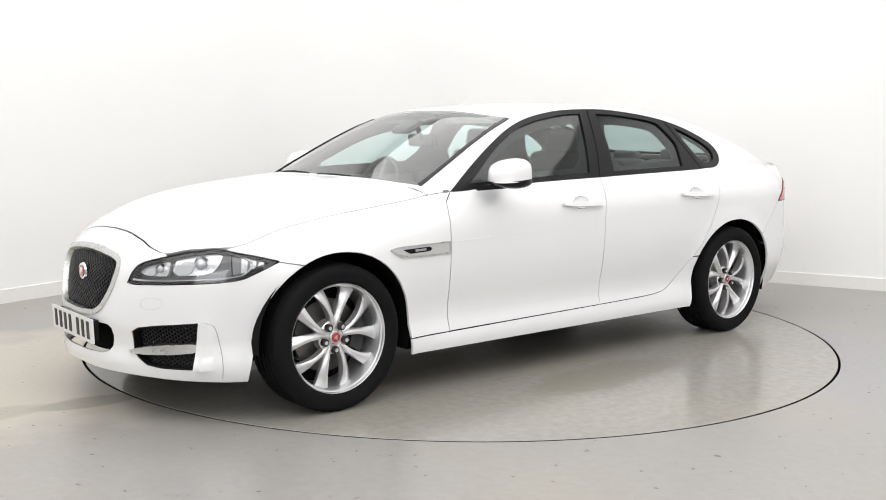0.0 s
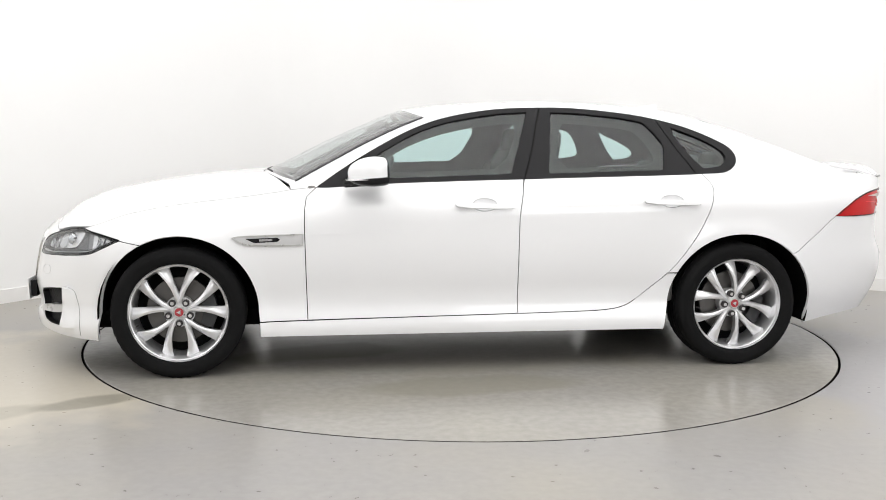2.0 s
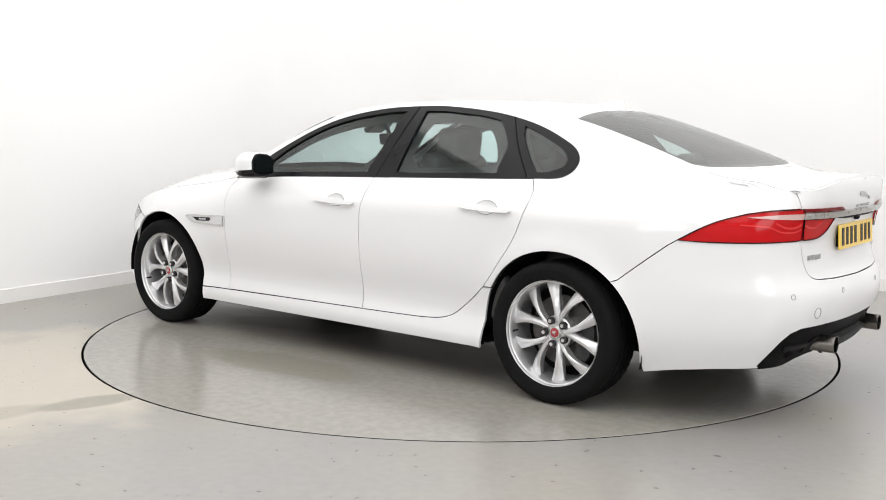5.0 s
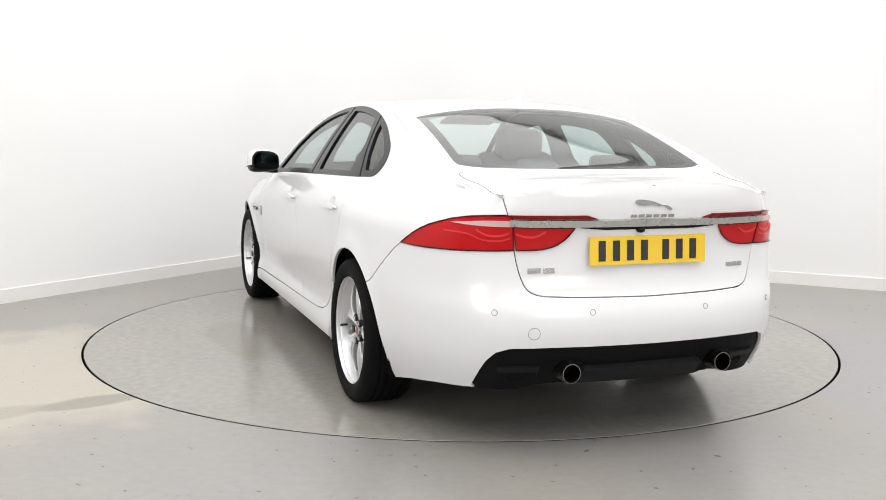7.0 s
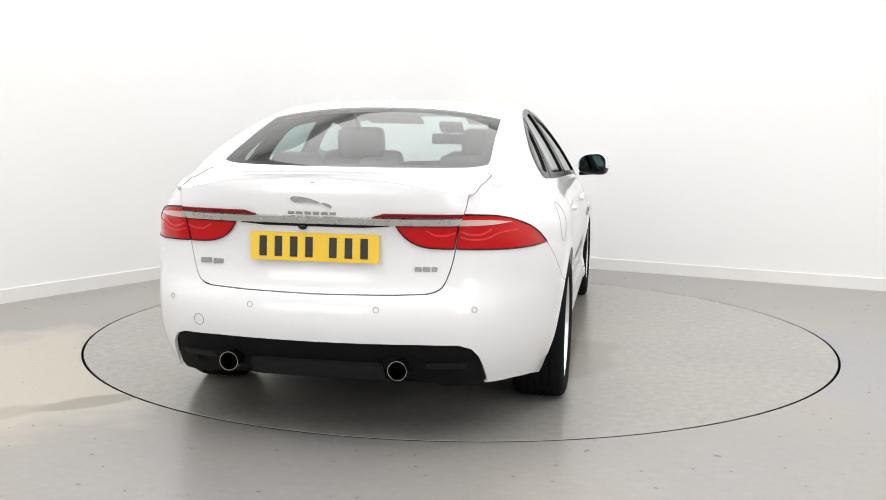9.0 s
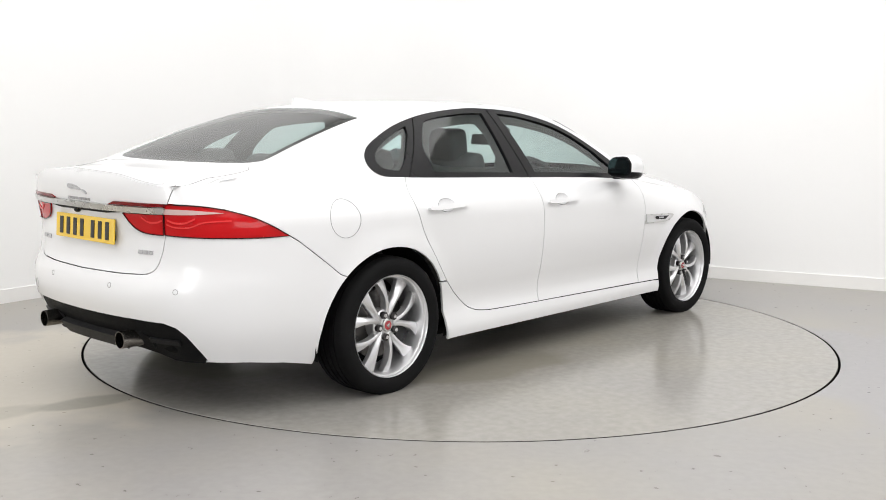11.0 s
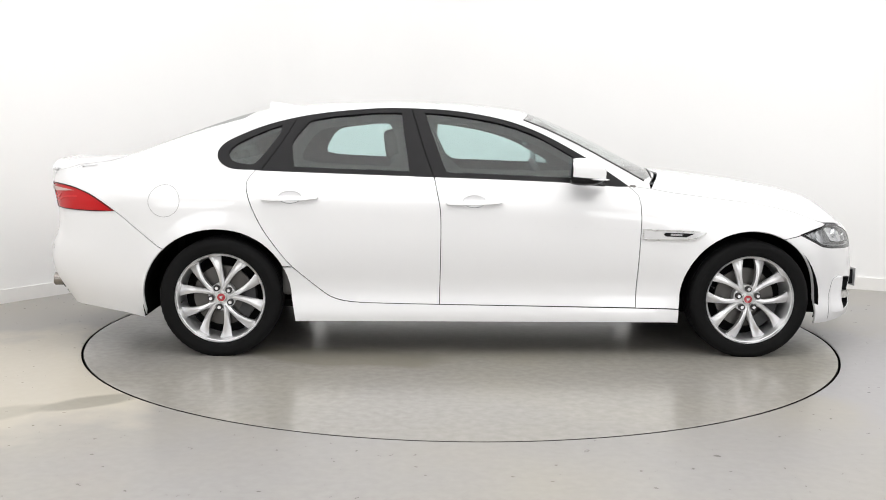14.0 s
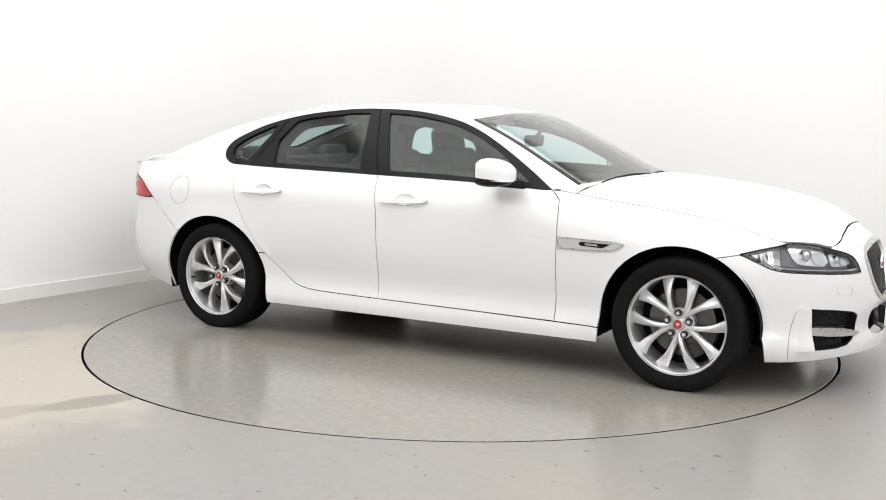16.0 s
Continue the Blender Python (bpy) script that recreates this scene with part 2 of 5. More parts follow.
# height of the upper edge of the body side: hood seam, belt line, deck edge
_edge = [(u_of_y(y), z) for y, z in ((0, .80), (.2, .795), (.36, .775), (.46, .748), (.55, .73), (.64, .748))]
_edge += [(u_of_x(x), z) for x, z in ((1.95, .765), (1.75, .828), (1.5, .875), (1.25, .905), (1.0, .938), (.9, .956), (.785, .968), (.39, .995),
                                      (-.31, 1.017), (-.64, 1.026), (-1.3, 1.043), (-1.6, 1.05), (-2.0, 1.054), (-2.3, 1.040))]
_edge += [(u_of_y(y, True), z) for y, z in ((.68, 1.030), (.58, 1.026), (.3, 1.066), (0, 1.078))]
z_edge = spline(*zip(*_edge))
front_in = spline((.15, .2, .25, .31, .42, .50, .56, .62, .68, .72, .77, .81), (.06, .006, .0, .016, .0, .008, .018, .03, .055, .09, .155, .215))
side_in = spline((.17, .2, .27, .31, .36, .41, .50, .6, .7, .86, .93, 1.0), (.055, .034, .020, .026, .038, .036, .020, .006, 0, 0, .004, .012))
rear_side_in = spline((.17, .2, .25, .32, .40, .50, .6, .7, .86, .93, 1.0), (.090, .076, .056, .032, .012, .003, 0, 0, .004, .010, .018))
rear_in = spline((.2, .28, .36, .45, .52, .58, .62, .66, .72, .80, .88, .93, .96, 1.0, 1.04, 1.07), (.16, .11, .05, .012, 0, .004, .02, .042, .055, .058, .045, .028, .018, .014, .012, .022))
top_round = spline([0.0] + [u_of_x(x) for x in (2.2, 1.95, 1.7, 1.3, 1.0, .75, .3, -1.0, -1.5, -1.9, -2.2, -2.40)] + [u_of_y(.5, True), u_of_y(.3, True), LEN],
                   (0, 0, .02, .085, .11, .10, .075, .075, .085, .115, .13, .12, .06, .01, 0, 0))


def wrap(u, z, sink=0.0):
    """The painted skin round the car: a point for the way u along the plan outline (negative: right half) and the height z."""
    u, z = np.asarray(u, float), np.asarray(z, float)
    a = np.abs(u)
    px, py = np.interp(a, _u, _p[:, 0]), np.interp(a, _u, _p[:, 1])
    nx, ny = np.interp(a, _u, _n[:, 0]), np.interp(a, _u, _n[:, 1])
    wf, wr, ws = np.maximum(nx, 0) ** 2, np.maximum(-nx, 0) ** 2, ny ** 2
    h = np.clip(1 - (z_edge(a) - z) / .2, 0, 1.3)
    tail = np.clip((-px - 1.40) / .25, 0, 1)
    ins = wf * front_in(z) + wr * rear_in(z) + ws * (side_in(z) * (1 - tail) + rear_side_in(z) * tail) + top_round(a) * h * h + sink
    flare = np.exp(-((np.hypot(px - 1.485, z - .335) - .40) / .05) ** 2) + np.exp(-((np.hypot(px + 1.475, z - .335) - .40) / .05) ** 2)
    ins = ins - .011 * flare * ws
    return np.stack([px - nx * ins, np.where(u < 0, -1, 1) * (py - ny * ins), z], -1)


def wrap_rear(v, z, sink=0.0):
    """The same skin from the middle of the tail: v is negative on the right half."""
    v = np.asarray(v, float)
    q = wrap(LEN - np.abs(v), z, sink)
    q[..., 1] = np.where(v < 0, -1, 1) * np.abs(q[..., 1])
    return q


def U(x, z):
    q = wrap(_u, np.full_like(_u, z))
    return float(np.interp(-x, -np.maximum.accumulate(q[::-1, 0])[::-1], _u))


def UF(y, z):
    q = wrap(_u[:400], np.full(400, z))
    k = np.argmax(q[:, 1])
    return float(np.interp(y, q[:k, 1], _u[:k]))


def VR(y, z):
    q = wrap(_u[500:][::-1], np.full(400, z))
    k = np.argmax(q[:, 1])
    return float(np.sign(y) * (LEN - np.interp(abs(y), q[:k, 1], _u[500:][::-1][:k])))


_e3 = wrap(_u, z_edge(_u))
edge_y = lambda x: np.interp(-np.asarray(x, float), -np.maximum.accumulate(_e3[::-1, 0])[::-1], _e3[:, 1])
edge_z = lambda x: np.interp(-np.asarray(x, float), -np.maximum.accumulate(_e3[::-1, 0])[::-1], _e3[:, 2])
rail_z0 = spline((1.1, .9, .7, .5, .3, .12, -.1, -.4, -.7, -1.0, -1.2, -1.4, -1.6, -1.8, -2.0, -2.1, -2.2, -2.3, -2.6),
                 (.87, .960, 1.074, 1.189, 1.288, 1.355, 1.394, 1.412, 1.408, 1.383, 1.350, 1.304, 1.247, 1.181, 1.113, 1.084, 1.066, 1.054, 1.045))
rail_z = lambda x: np.maximum(rail_z0(x), edge_z(x) + .001)
mid_z = spline((1.3, 1.05, .9, .7, .5, .3, .1, -.2, -.5, -.8, -1.1, -1.38, -1.55, -1.73, -1.93, -2.08, -2.16, -2.3, -2.45, -2.56, -2.62),
               (.90, 1.03, 1.105, 1.205, 1.295, 1.372, 1.404, 1.427, 1.434, 1.429, 1.410, 1.372, 1.321, 1.256, 1.178, 1.114, 1.094, 1.086, 1.084, 1.080, 1.07))


def flank(x, z):
    """Side of the cabin above the belt line (left)."""
    x, z = np.asarray(x, float), np.asarray(z, float)
    h = np.maximum(z - edge_z(x), -.02)
    return np.stack([x, edge_y(x) - .45 * h - .42 * h * h, z], -1)


_tail = _e3[_e3[:, 0] < -2.3][::-1]
_tail[:, 1] = np.maximum.accumulate(_tail[:, 1])
rail_y = lambda x: flank(x, rail_z(x))[..., 1]


def top(x, y, sink=0.0):
    """Roof, screens and deck: height over the plan."""
    x, y = np.asarray(x, float), np.asarray(y, float)
    r = np.clip(np.abs(y) / rail_y(x), 0, 1.05)
    zr = rail_z(x)
    z = zr + (mid_z(x) - zr) * (1 - r ** (2.4 - .5 * np.clip((x - .2) / .5, 0, 1)))
    # the deck runs out evenly to its rear edge
    k = _tail[:, 1]
    ex, ez = np.interp(np.abs(y), k, _tail[:, 0]), np.interp(np.abs(y), k, _tail[:, 2])
    xs = np.full_like(x, -2.28)
    rs = np.clip(np.abs(y) / rail_y(xs), 0, 1.05)
    zs = rail_z(xs) + (mid_z(xs) - rail_z(xs)) * (1 - rs ** 2.4)
    s = np.clip((x + 2.28) / np.minimum(ex + 2.28, -.02), 0, 1)
    z = np.where(x < -2.28, zs + (ez - zs) * s * s * (3 - 2 * s), z)
    return np.stack([x, y, z - sink], -1)


hood_mid_z = spline((2.2, 2.13, 2.06, 1.96, 1.82, 1.68, 1.54, 1.33, 1.1, .95), (.75, .80, .855, .90, .935, .96, .98, 1.003, 1.022, 1.03))
U_HOOD0, U_HOOD1 = u_of_y(.55), u_of_x(.91)
_hoodfront = wrap(_u, z_edge(_u))


def hood_skin(a, b):
    """Bonnet: a from its nose to the cowl, b from the right edge (-1) to the left (1)."""
    a, b = np.asarray(a, float), np.asarray(b, float)
    s = np.abs(b)
    ue = U_HOOD0 + (U_HOOD1 - U_HOOD0) * a
    e = wrap(ue, z_edge(ue))
    nose = wrap(np.zeros(1), z_edge(np.zeros(1)))[0]
    cx = nose[0] + (1.068 - nose[0]) * a
    cz = hood_mid_z(cx)
    q = np.stack([cx + (e[..., 0] - cx) * s ** 2.2, np.sign(b) * s * e[..., 1], e[..., 2] + (cz - e[..., 2]) * (1 - s ** (2.3 + 2.2 * a ** 3))], -1)
    # meets the seam above the grille
    uf = np.interp(s * _hoodfront[np.searchsorted(_u, U_HOOD0), 1], _hoodfront[:300, 1], _u[:300])
    f = wrap(uf, z_edge(uf))
    f[..., 1] *= np.sign(b)
    q0x = nose[0] + (wrap(U_HOOD0, z_edge(U_HOOD0))[..., 0] - nose[0]) * s ** 2.2
    ez0 = z_edge(U_HOOD0)
    q0 = np.stack([q0x, np.sign(b) * s * _hoodfront[np.searchsorted(_u, U_HOOD0), 1], ez0 + (hood_mid_z(nose[0]) - ez0) * (1 - s ** 2.3)], -1)
    q = q + ((1 - a) ** 6)[..., None] * (f - q0)
    # raised spine and two soft creases
    q[..., 2] += .012 * np.exp(-((s - .42) / .07) ** 2) * np.clip(a * 3, 0, 1) * (1 - .6 * a)
    return q


def inside(pts, poly):
    pts, poly = np.asarray(pts, float), np.asarray(poly, float)
    x, y = pts[:, 0], pts[:, 1]
    r = np.zeros(len(pts), bool)
    for (x0, y0), (x1, y1) in zip(poly, np.roll(poly, -1, 0)):
        if y0 != y1:
            r ^= ((y0 > y) != (y1 > y)) & (x < (x1 - x0) * (y - y0) / (y1 - y0) + x0)
    return r


def dense(poly, step):
    out = []
    for a, b in zip(poly, poly[1:] + poly[:1]):
        k = max(1, int(math.ceil(math.hypot(b[0] - a[0], b[1] - a[1]) / step)))
        out += [(a[0] + (b[0] - a[0]) * i / k, a[1] + (b[1] - a[1]) * i / k) for i in range(k)]
    return out


def rounded(pts, rounds=2):
    """Corner cutting for a closed outline."""
    for _ in range(rounds):
        pts = [q for a, b in zip(pts, pts[1:] + pts[:1]) for q in ((a[0] * .75 + b[0] * .25, a[1] * .75 + b[1] * .25), (a[0] * .25 + b[0] * .75, a[1] * .25 + b[1] * .75))]
    return pts


def curve(pts, n=24):
    """Smooth open line through points."""
    p = [Vector((*q, 0)) for q in pts]
    p = [p[0] * 2 - p[1]] + p + [p[-1] * 2 - p[-2]]
    out = []
    k = max(2, n // (len(pts) - 1))
    for i in range(1, len(p) - 2):
        for j in range(k):
            t = j / k
            a, b, c, d = p[i - 1:i + 3]
            q = .5 * (2 * b + (c - a) * t + (2 * a - 5 * b + 4 * c - d) * t * t + (3 * b - a - 3 * c + d) * t ** 3)
            out.append((q.x, q.y))
    out.append(tuple(pts[-1]))
    return out


def shrunk(poly, d):
    p = np.asarray(poly, float)
    area = np.sum(p[:, 0] * np.roll(p[:, 1], -1) - np.roll(p[:, 0], -1) * p[:, 1])
    e = np.roll(p, -1, 0) - p
    e /= np.maximum(np.hypot(*e.T), 1e-9)[:, None]
    n = np.stack([-e[:, 1], e[:, 0]], 1) * np.sign(area)
    m = n + np.roll(n, 1, 0)
    m /= np.maximum(np.hypot(*m.T), .5)[:, None]
    return [tuple(q) for q in p + m * d]


def sheet(outer, holes, skin, step=.028, gap=.0022, lip=.012, lift=0.0, back=False):
    """A panel: an outline with holes in the skin's own two numbers, drawn on the skin, with its edge turned inwards.
    Returns vertices and faces; back closes it behind."""
    outer = dense(shrunk(dense(list(outer), step * .7), gap), step)
    holes = [dense(shrunk(dense(list(h), step * .7), -gap), step) for h in holes]
    bound = np.array([q for loop in [outer] + holes for q in loop])
    lo, hi = np.min(outer, 0), np.max(outer, 0)
    gx, gy = np.meshgrid(np.arange(lo[0], hi[0], step), np.arange(lo[1], hi[1], step))
    g = np.stack([gx.ravel() + (np.round(gy.ravel() / step) % 2) * step * .5, gy.ravel()], 1)
    g = g[inside(g, outer)]
    for h in holes:
        g = g[~inside(g, h)]
    if len(g):
        near = np.concatenate([np.min(np.hypot(c[:, None, 0] - bound[None, :, 0], c[:, None, 1] - bound[None, :, 1]), 1) for c in np.array_split(g, max(1, len(g) // 400))])
        g = g[near > step * .55]
    pts = [Vector(q) for q in np.vstack([bound, g])] if len(g) else [Vector(q) for q in bound]
    edges, k = [], 0
    for loop in [outer] + holes:
        edges += [(k + i, k + (i + 1) % len(loop)) for i in range(len(loop))]
        k += len(loop)
    v2, _, tris = geometry.delaunay_2d_cdt(pts, edges, [], 0, 1e-7)[:3]
    v2 = np.array([tuple(q) for q in v2])
    tris = np.array([t for t in tris if len(t) == 3])
    cen = v2[tris].mean(1)
    keep = inside(cen, outer)
    for h in holes:
        keep &= ~inside(cen, h)
    # leave out slivers, which spoil the shading
    A, B, C = (v2[tris[:, i]] for i in range(3))
    area = np.abs((B - A)[:, 0] * (C - A)[:, 1] - (B - A)[:, 1] * (C - A)[:, 0])
    far = np.max([np.hypot(*(B - A).T), np.hypot(*(C - B).T), np.hypot(*(A - C).T)], 0)
    keep &= area / np.maximum(far, 1e-9) > 2e-4
    tris = tris[keep]
    P = skin(v2[:, 0], v2[:, 1])
    fn = np.cross(P[tris[:, 1]] - P[tris[:, 0]], P[tris[:, 2]] - P[tris[:, 0]])
    vn = np.zeros_like(P)
    for i in range(3):
        np.add.at(vn, tris[:, i], fn)
    ln = np.linalg.norm(vn, axis=1)
    vn /= np.maximum(ln, 1e-12)[:, None]
    # outwards: away from a point low inside the car
    mid = P[np.unique(tris)].mean(0)
    sign = np.sign(np.sum(vn[np.unique(tris)].mean(0) * (mid - np.array([mid[0] * .8, 0, .35]))))
    vn *= sign
    if sign < 0:
        tris = tris[:, ::-1]
    P = P + vn * lift
    verts, faces = [tuple(q) for q in P], [tuple(int(i) for i in t) for t in tris]
    if lip:
        seen = {}
        for t in faces:
            for a, b in zip(t, t[1:] + t[:1]):
                seen[(a, b)] = 1
        rim = [(a, b) for a, b in seen if (b, a) not in seen]
        ids = {}
        for a, b in rim:
            for i in (a, b):
                if i not in ids:
                    ids[i] = len(verts)
                    verts.append(tuple(P[i]))
                    verts.append(tuple(P[i] - vn[i] * lip))
        faces += [(ids[b], ids[a], ids[a] + 1, ids[b] + 1) for a, b in rim]
        if back:
            k = len(verts)
            verts += [tuple(q) for q in P - vn * lip]
            faces += [tuple(k + i for i in t[::-1]) for t in faces[:len(tris)]]
    return verts, faces


def mesh(name, data, material, parent=None, label="", flip=False, smooth=True):
    verts, faces = data
    if flip:
        verts, faces = [(x, -y, z) for x, y, z in verts], [tuple(f[::-1]) for f in faces]
    me = bpy.data.meshes.new(name)
    me.from_pydata(verts, [], faces)
    used = set(i for f in faces for i in f)
    if len(used) < len(verts):
        bm = bmesh.new()
        bm.from_mesh(me)
        bmesh.ops.delete(bm, geom=[v for v in bm.verts if not v.link_faces], context="VERTS")
        bm.to_mesh(me)
        bm.free()
    me.materials.append(material)
    me.shade_smooth() if smooth else None
    ob = new(name, me)
    ob.parent = parent
    return tagged(ob, label)


def part(name, bm, material, parent, label="", smooth=True):
    """Links a bmesh as one mesh object under a thing or a part."""
    me = bpy.data.meshes.new(name)
    bm.to_mesh(me)
    bm.free()
    me.materials.append(material)
    if smooth:
        me.shade_smooth()
        me.set_sharp_from_angle(angle=radians(38))
    ob = new(name, me)
    ob.parent = parent
    return tagged(ob, label)


def both(name, data, material, parent, label=""):
    return mesh(name, data, material, parent, label), mesh(name, data, material, parent, label, flip=True)


# ---- room ----
def ring_mesh(name, inner, outer, z, mat, seg=240):
    vs, fs = [], []
    for i in range(seg):
        a = 2 * math.pi * i / seg
        vs += [(inner * math.cos(a), inner * math.sin(a), z), (outer * math.cos(a), outer * math.sin(a), z)]
    for i in range(seg):
        j = (i + 1) % seg
        fs.append((2 * i, 2 * i + 1, 2 * j + 1, 2 * j))
    return vs, fs


def build_floor():
    """One sheet with a round hole for the turntable, whose rim goes down into the pit."""
    seg = 240
    vs, fs = [], []
    hole = TABLE_R + .0115
    for r, z in ((hole, -.004), (hole + .001, -.001), (hole + .003, 0), (hole + .5, 0)):
        vs += [(r * math.cos(2 * math.pi * i / seg), r * math.sin(2 * math.pi * i / seg), z) for i in range(seg)]
    for k in range(3):
        for i in range(seg):
            j = (i + 1) % seg
            fs.append((k * seg + i, (k + 1) * seg + i, (k + 1) * seg + j, k * seg + j))
    b = len(vs)
    for i in range(seg):
        a = 2 * math.pi * i / seg
        k = 14 / max(abs(math.cos(a)), abs(math.sin(a)))
        vs.append((k * math.cos(a), k * math.sin(a), 0))
    for i in range(seg):
        j = (i + 1) % seg
        fs.append((3 * seg + i, b + i, b + j, 3 * seg + j))
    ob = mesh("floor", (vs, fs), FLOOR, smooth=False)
    tagged(ob, "light grey painted concrete floor, worn and faintly stained, one pale patch with painted reflection", "floor", kind="structure")
    vs, fs = ring_mesh("pit", 2.0, 2.6, -.16, PIT)
    k = len(vs)
    for i in range(seg):
        a = 2 * math.pi * i / seg
        vs += [((hole + .001) * math.cos(a), (hole + .001) * math.sin(a), -.003), ((hole + .001) * math.cos(a), (hole + .001) * math.sin(a), -.16)]
    fs += [(k + 2 * i, k + 2 * i + 1, k + 2 * ((i + 1) % seg) + 1, k + 2 * ((i + 1) % seg)) for i in range(seg)]
    tagged(mesh("floor_pit", (vs, fs), PIT, smooth=False), "dark gap floor under the turntable edge", "floor", kind="structure")


def wall_path():
    """Plan line of the two walls that show, with the rounded corner."""
    r = 1.15
    a, b = LEFT, RIGHT
    half = math.acos(max(-1, min(1, a.dot(b)))) / 2
    t = r / math.tan(half)
    c = CORNER + (a + b).normalized() * (r / math.sin(half))
    p0, p1 = CORNER + a * t, CORNER + b * t
    a0 = math.atan2(p0.y - c.y, p0.x - c.x)
    a1 = math.atan2(p1.y - c.y, p1.x - c.x)
    if a1 > a0:
        a1 -= 2 * math.pi
    arc = [c + r * Vector((math.cos(a0 + (a1 - a0) * i / 96), math.sin(a0 + (a1 - a0) * i / 96), 0)) for i in range(97)]
    return [room(LEFT_LEN, 0)] + arc + [room(0, RIGHT_LEN)]


def upright_band(line, z0, z1, thick):
    """A wall along a plan line; it grows outwards by thick (inwards when negative)."""
    vs, fs = [], []
    n = len(line)
    for i, p in enumerate(line):
        d = (line[min(i + 1, n - 1)] - line[max(i - 1, 0)]).normalized()
        o = Vector((-d.y, d.x, 0)) * thick
        vs += [(p.x, p.y, z0), (p.x, p.y, z1), (p.x + o.x, p.y + o.y, z1), (p.x + o.x, p.y + o.y, z0)]
    for i in range(n - 1):
        for k in range(4):
            fs.append((4 * i + k, 4 * i + 4 + k, 4 * i + 4 + (k + 1) % 4, 4 * i + (k + 1) % 4))
    fs += [(0, 1, 2, 3), (4 * n - 1, 4 * n - 2, 4 * n - 3, 4 * n - 4)]
    return vs, fs


def build_room():
    build_floor()
    line = wall_path()
    tagged(mesh("wall_back", upright_band(line, 0, ROOM_H, .15), WALL, smooth=False), "smooth white painted studio wall with a rounded corner", "wall", kind="structure")
    vs, fs = upright_band(line, 0, .10, -.012)
    ob = mesh("baseboard", (vs, fs), SKIRT, smooth=False)
    tagged(ob, "low white skirting board, slightly scuffed", "skirting board", kind="structure")
    front = [room(0, RIGHT_LEN), room(LEFT_LEN, RIGHT_LEN), room(LEFT_LEN, 0)]
    tagged(mesh("wall_front", upright_band(front, 0, ROOM_H, .15), FRONT_WALL, smooth=False), "plain grey painted wall", "wall", kind="structure")
    vs = [tuple(room(a, b, z)) for z in (ROOM_H, ROOM_H + .1) for a, b in ((-.4, -.4), (LEFT_LEN + .4, -.4), (LEFT_LEN + .4, RIGHT_LEN + .4), (-.4, RIGHT_LEN + .4))]
    fs = [(0, 1, 2, 3), (7, 6, 5, 4), (0, 4, 5, 1), (1, 5, 6, 2), (2, 6, 7, 3), (3, 7, 4, 0)]
    tagged(mesh("ceiling", (vs, fs), CEILING, smooth=False), "plain white ceiling", "ceiling", kind="structure")
    turn = math.degrees(math.atan2(LEFT.y, LEFT.x))
    for pa, pb, sa, sb, _ in PANELS:
        root = new("ceiling_light")
        tagged(root, "wide white luminous ceiling panel, switched on", "ceiling light")
        root.matrix_world = Matrix.Translation(room(pa, pb, ROOM_H)) @ pose(0, 0, 0, 0, 0, turn)
        bm = bmesh.new()
        for x, y, w, h in ((0, sb / 2 + .03, sa + .12, .06), (0, -sb / 2 - .03, sa + .12, .06), (sa / 2 + .03, 0, .06, sb), (-sa / 2 - .03, 0, .06, sb)):
            bmesh.ops.create_cube(bm, size=1, matrix=Matrix.Translation((x, y, -.03)) @ Matrix.Diagonal((w, h, .06, 1)))
        part("frame", bm, SKIRT, root, smooth=False)
        bm = bmesh.new()
        bmesh.ops.create_cube(bm, size=1, matrix=Matrix.Translation((0, 0, -.03)) @ Matrix.Diagonal((sa, sb, .02, 1)))
        part("diffuser", bm, EMIT, root, "glowing white diffuser", smooth=False)


def build_fill_softbox(at, w, h):
    """An added fill softbox on a stand: shallow black hood, white front cloth, pole and three feet."""
    root = new("softbox")
    tagged(root, "white softbox on a black stand, added out of view as fill light, switched on", "studio light", "softboxes")
    m = look(at, Vector((0, 0, .9)))
    bm = bmesh.new()
    bmesh.ops.create_cube(bm, size=1, matrix=Matrix.Diagonal((w, h, .02, 1)))
    bm.transform(m)
    part("front_cloth", bm, EMIT, root, "glowing white cloth", smooth=False)
    vs = [(sx * k * w / 2, sy * k * h / 2, z) for k, z in ((1.03, -.03), (1.03, .02), (.25, .55)) for sx, sy in ((-1, -1), (1, -1), (1, 1), (-1, 1))]
    fs = [(4 * r + i, 4 * r + (i + 1) % 4, 4 * r + 4 + (i + 1) % 4, 4 * r + 4 + i) for r in range(2) for i in range(4)] + [(8, 9, 10, 11)]
    bm = bm_of((vs, fs))
    bm.transform(m)
    part("hood", bm, SATIN, root, "black cloth hood", smooth=False)
    c = m @ Vector((0, 0, .5))
    bm = bmesh.new()
    bmesh.ops.create_cone(bm, cap_ends=True, segments=16, radius1=.02, radius2=.016, depth=c.z, matrix=Matrix.Translation((c.x, c.y, c.z / 2)))
    part("pole", bm, SATIN, root)
    for k in range(3):
        bm = bmesh.new()
        bmesh.ops.create_cube(bm, size=1, matrix=Matrix.Translation((c.x, c.y, .012)) @ pose(0, 0, 0, 0, 0, 120 * k + 20) @ Matrix.Translation((.28, 0, 0)) @ Matrix.Diagonal((.56, .03, .024, 1)))
        part("foot", bm, SATIN, root)


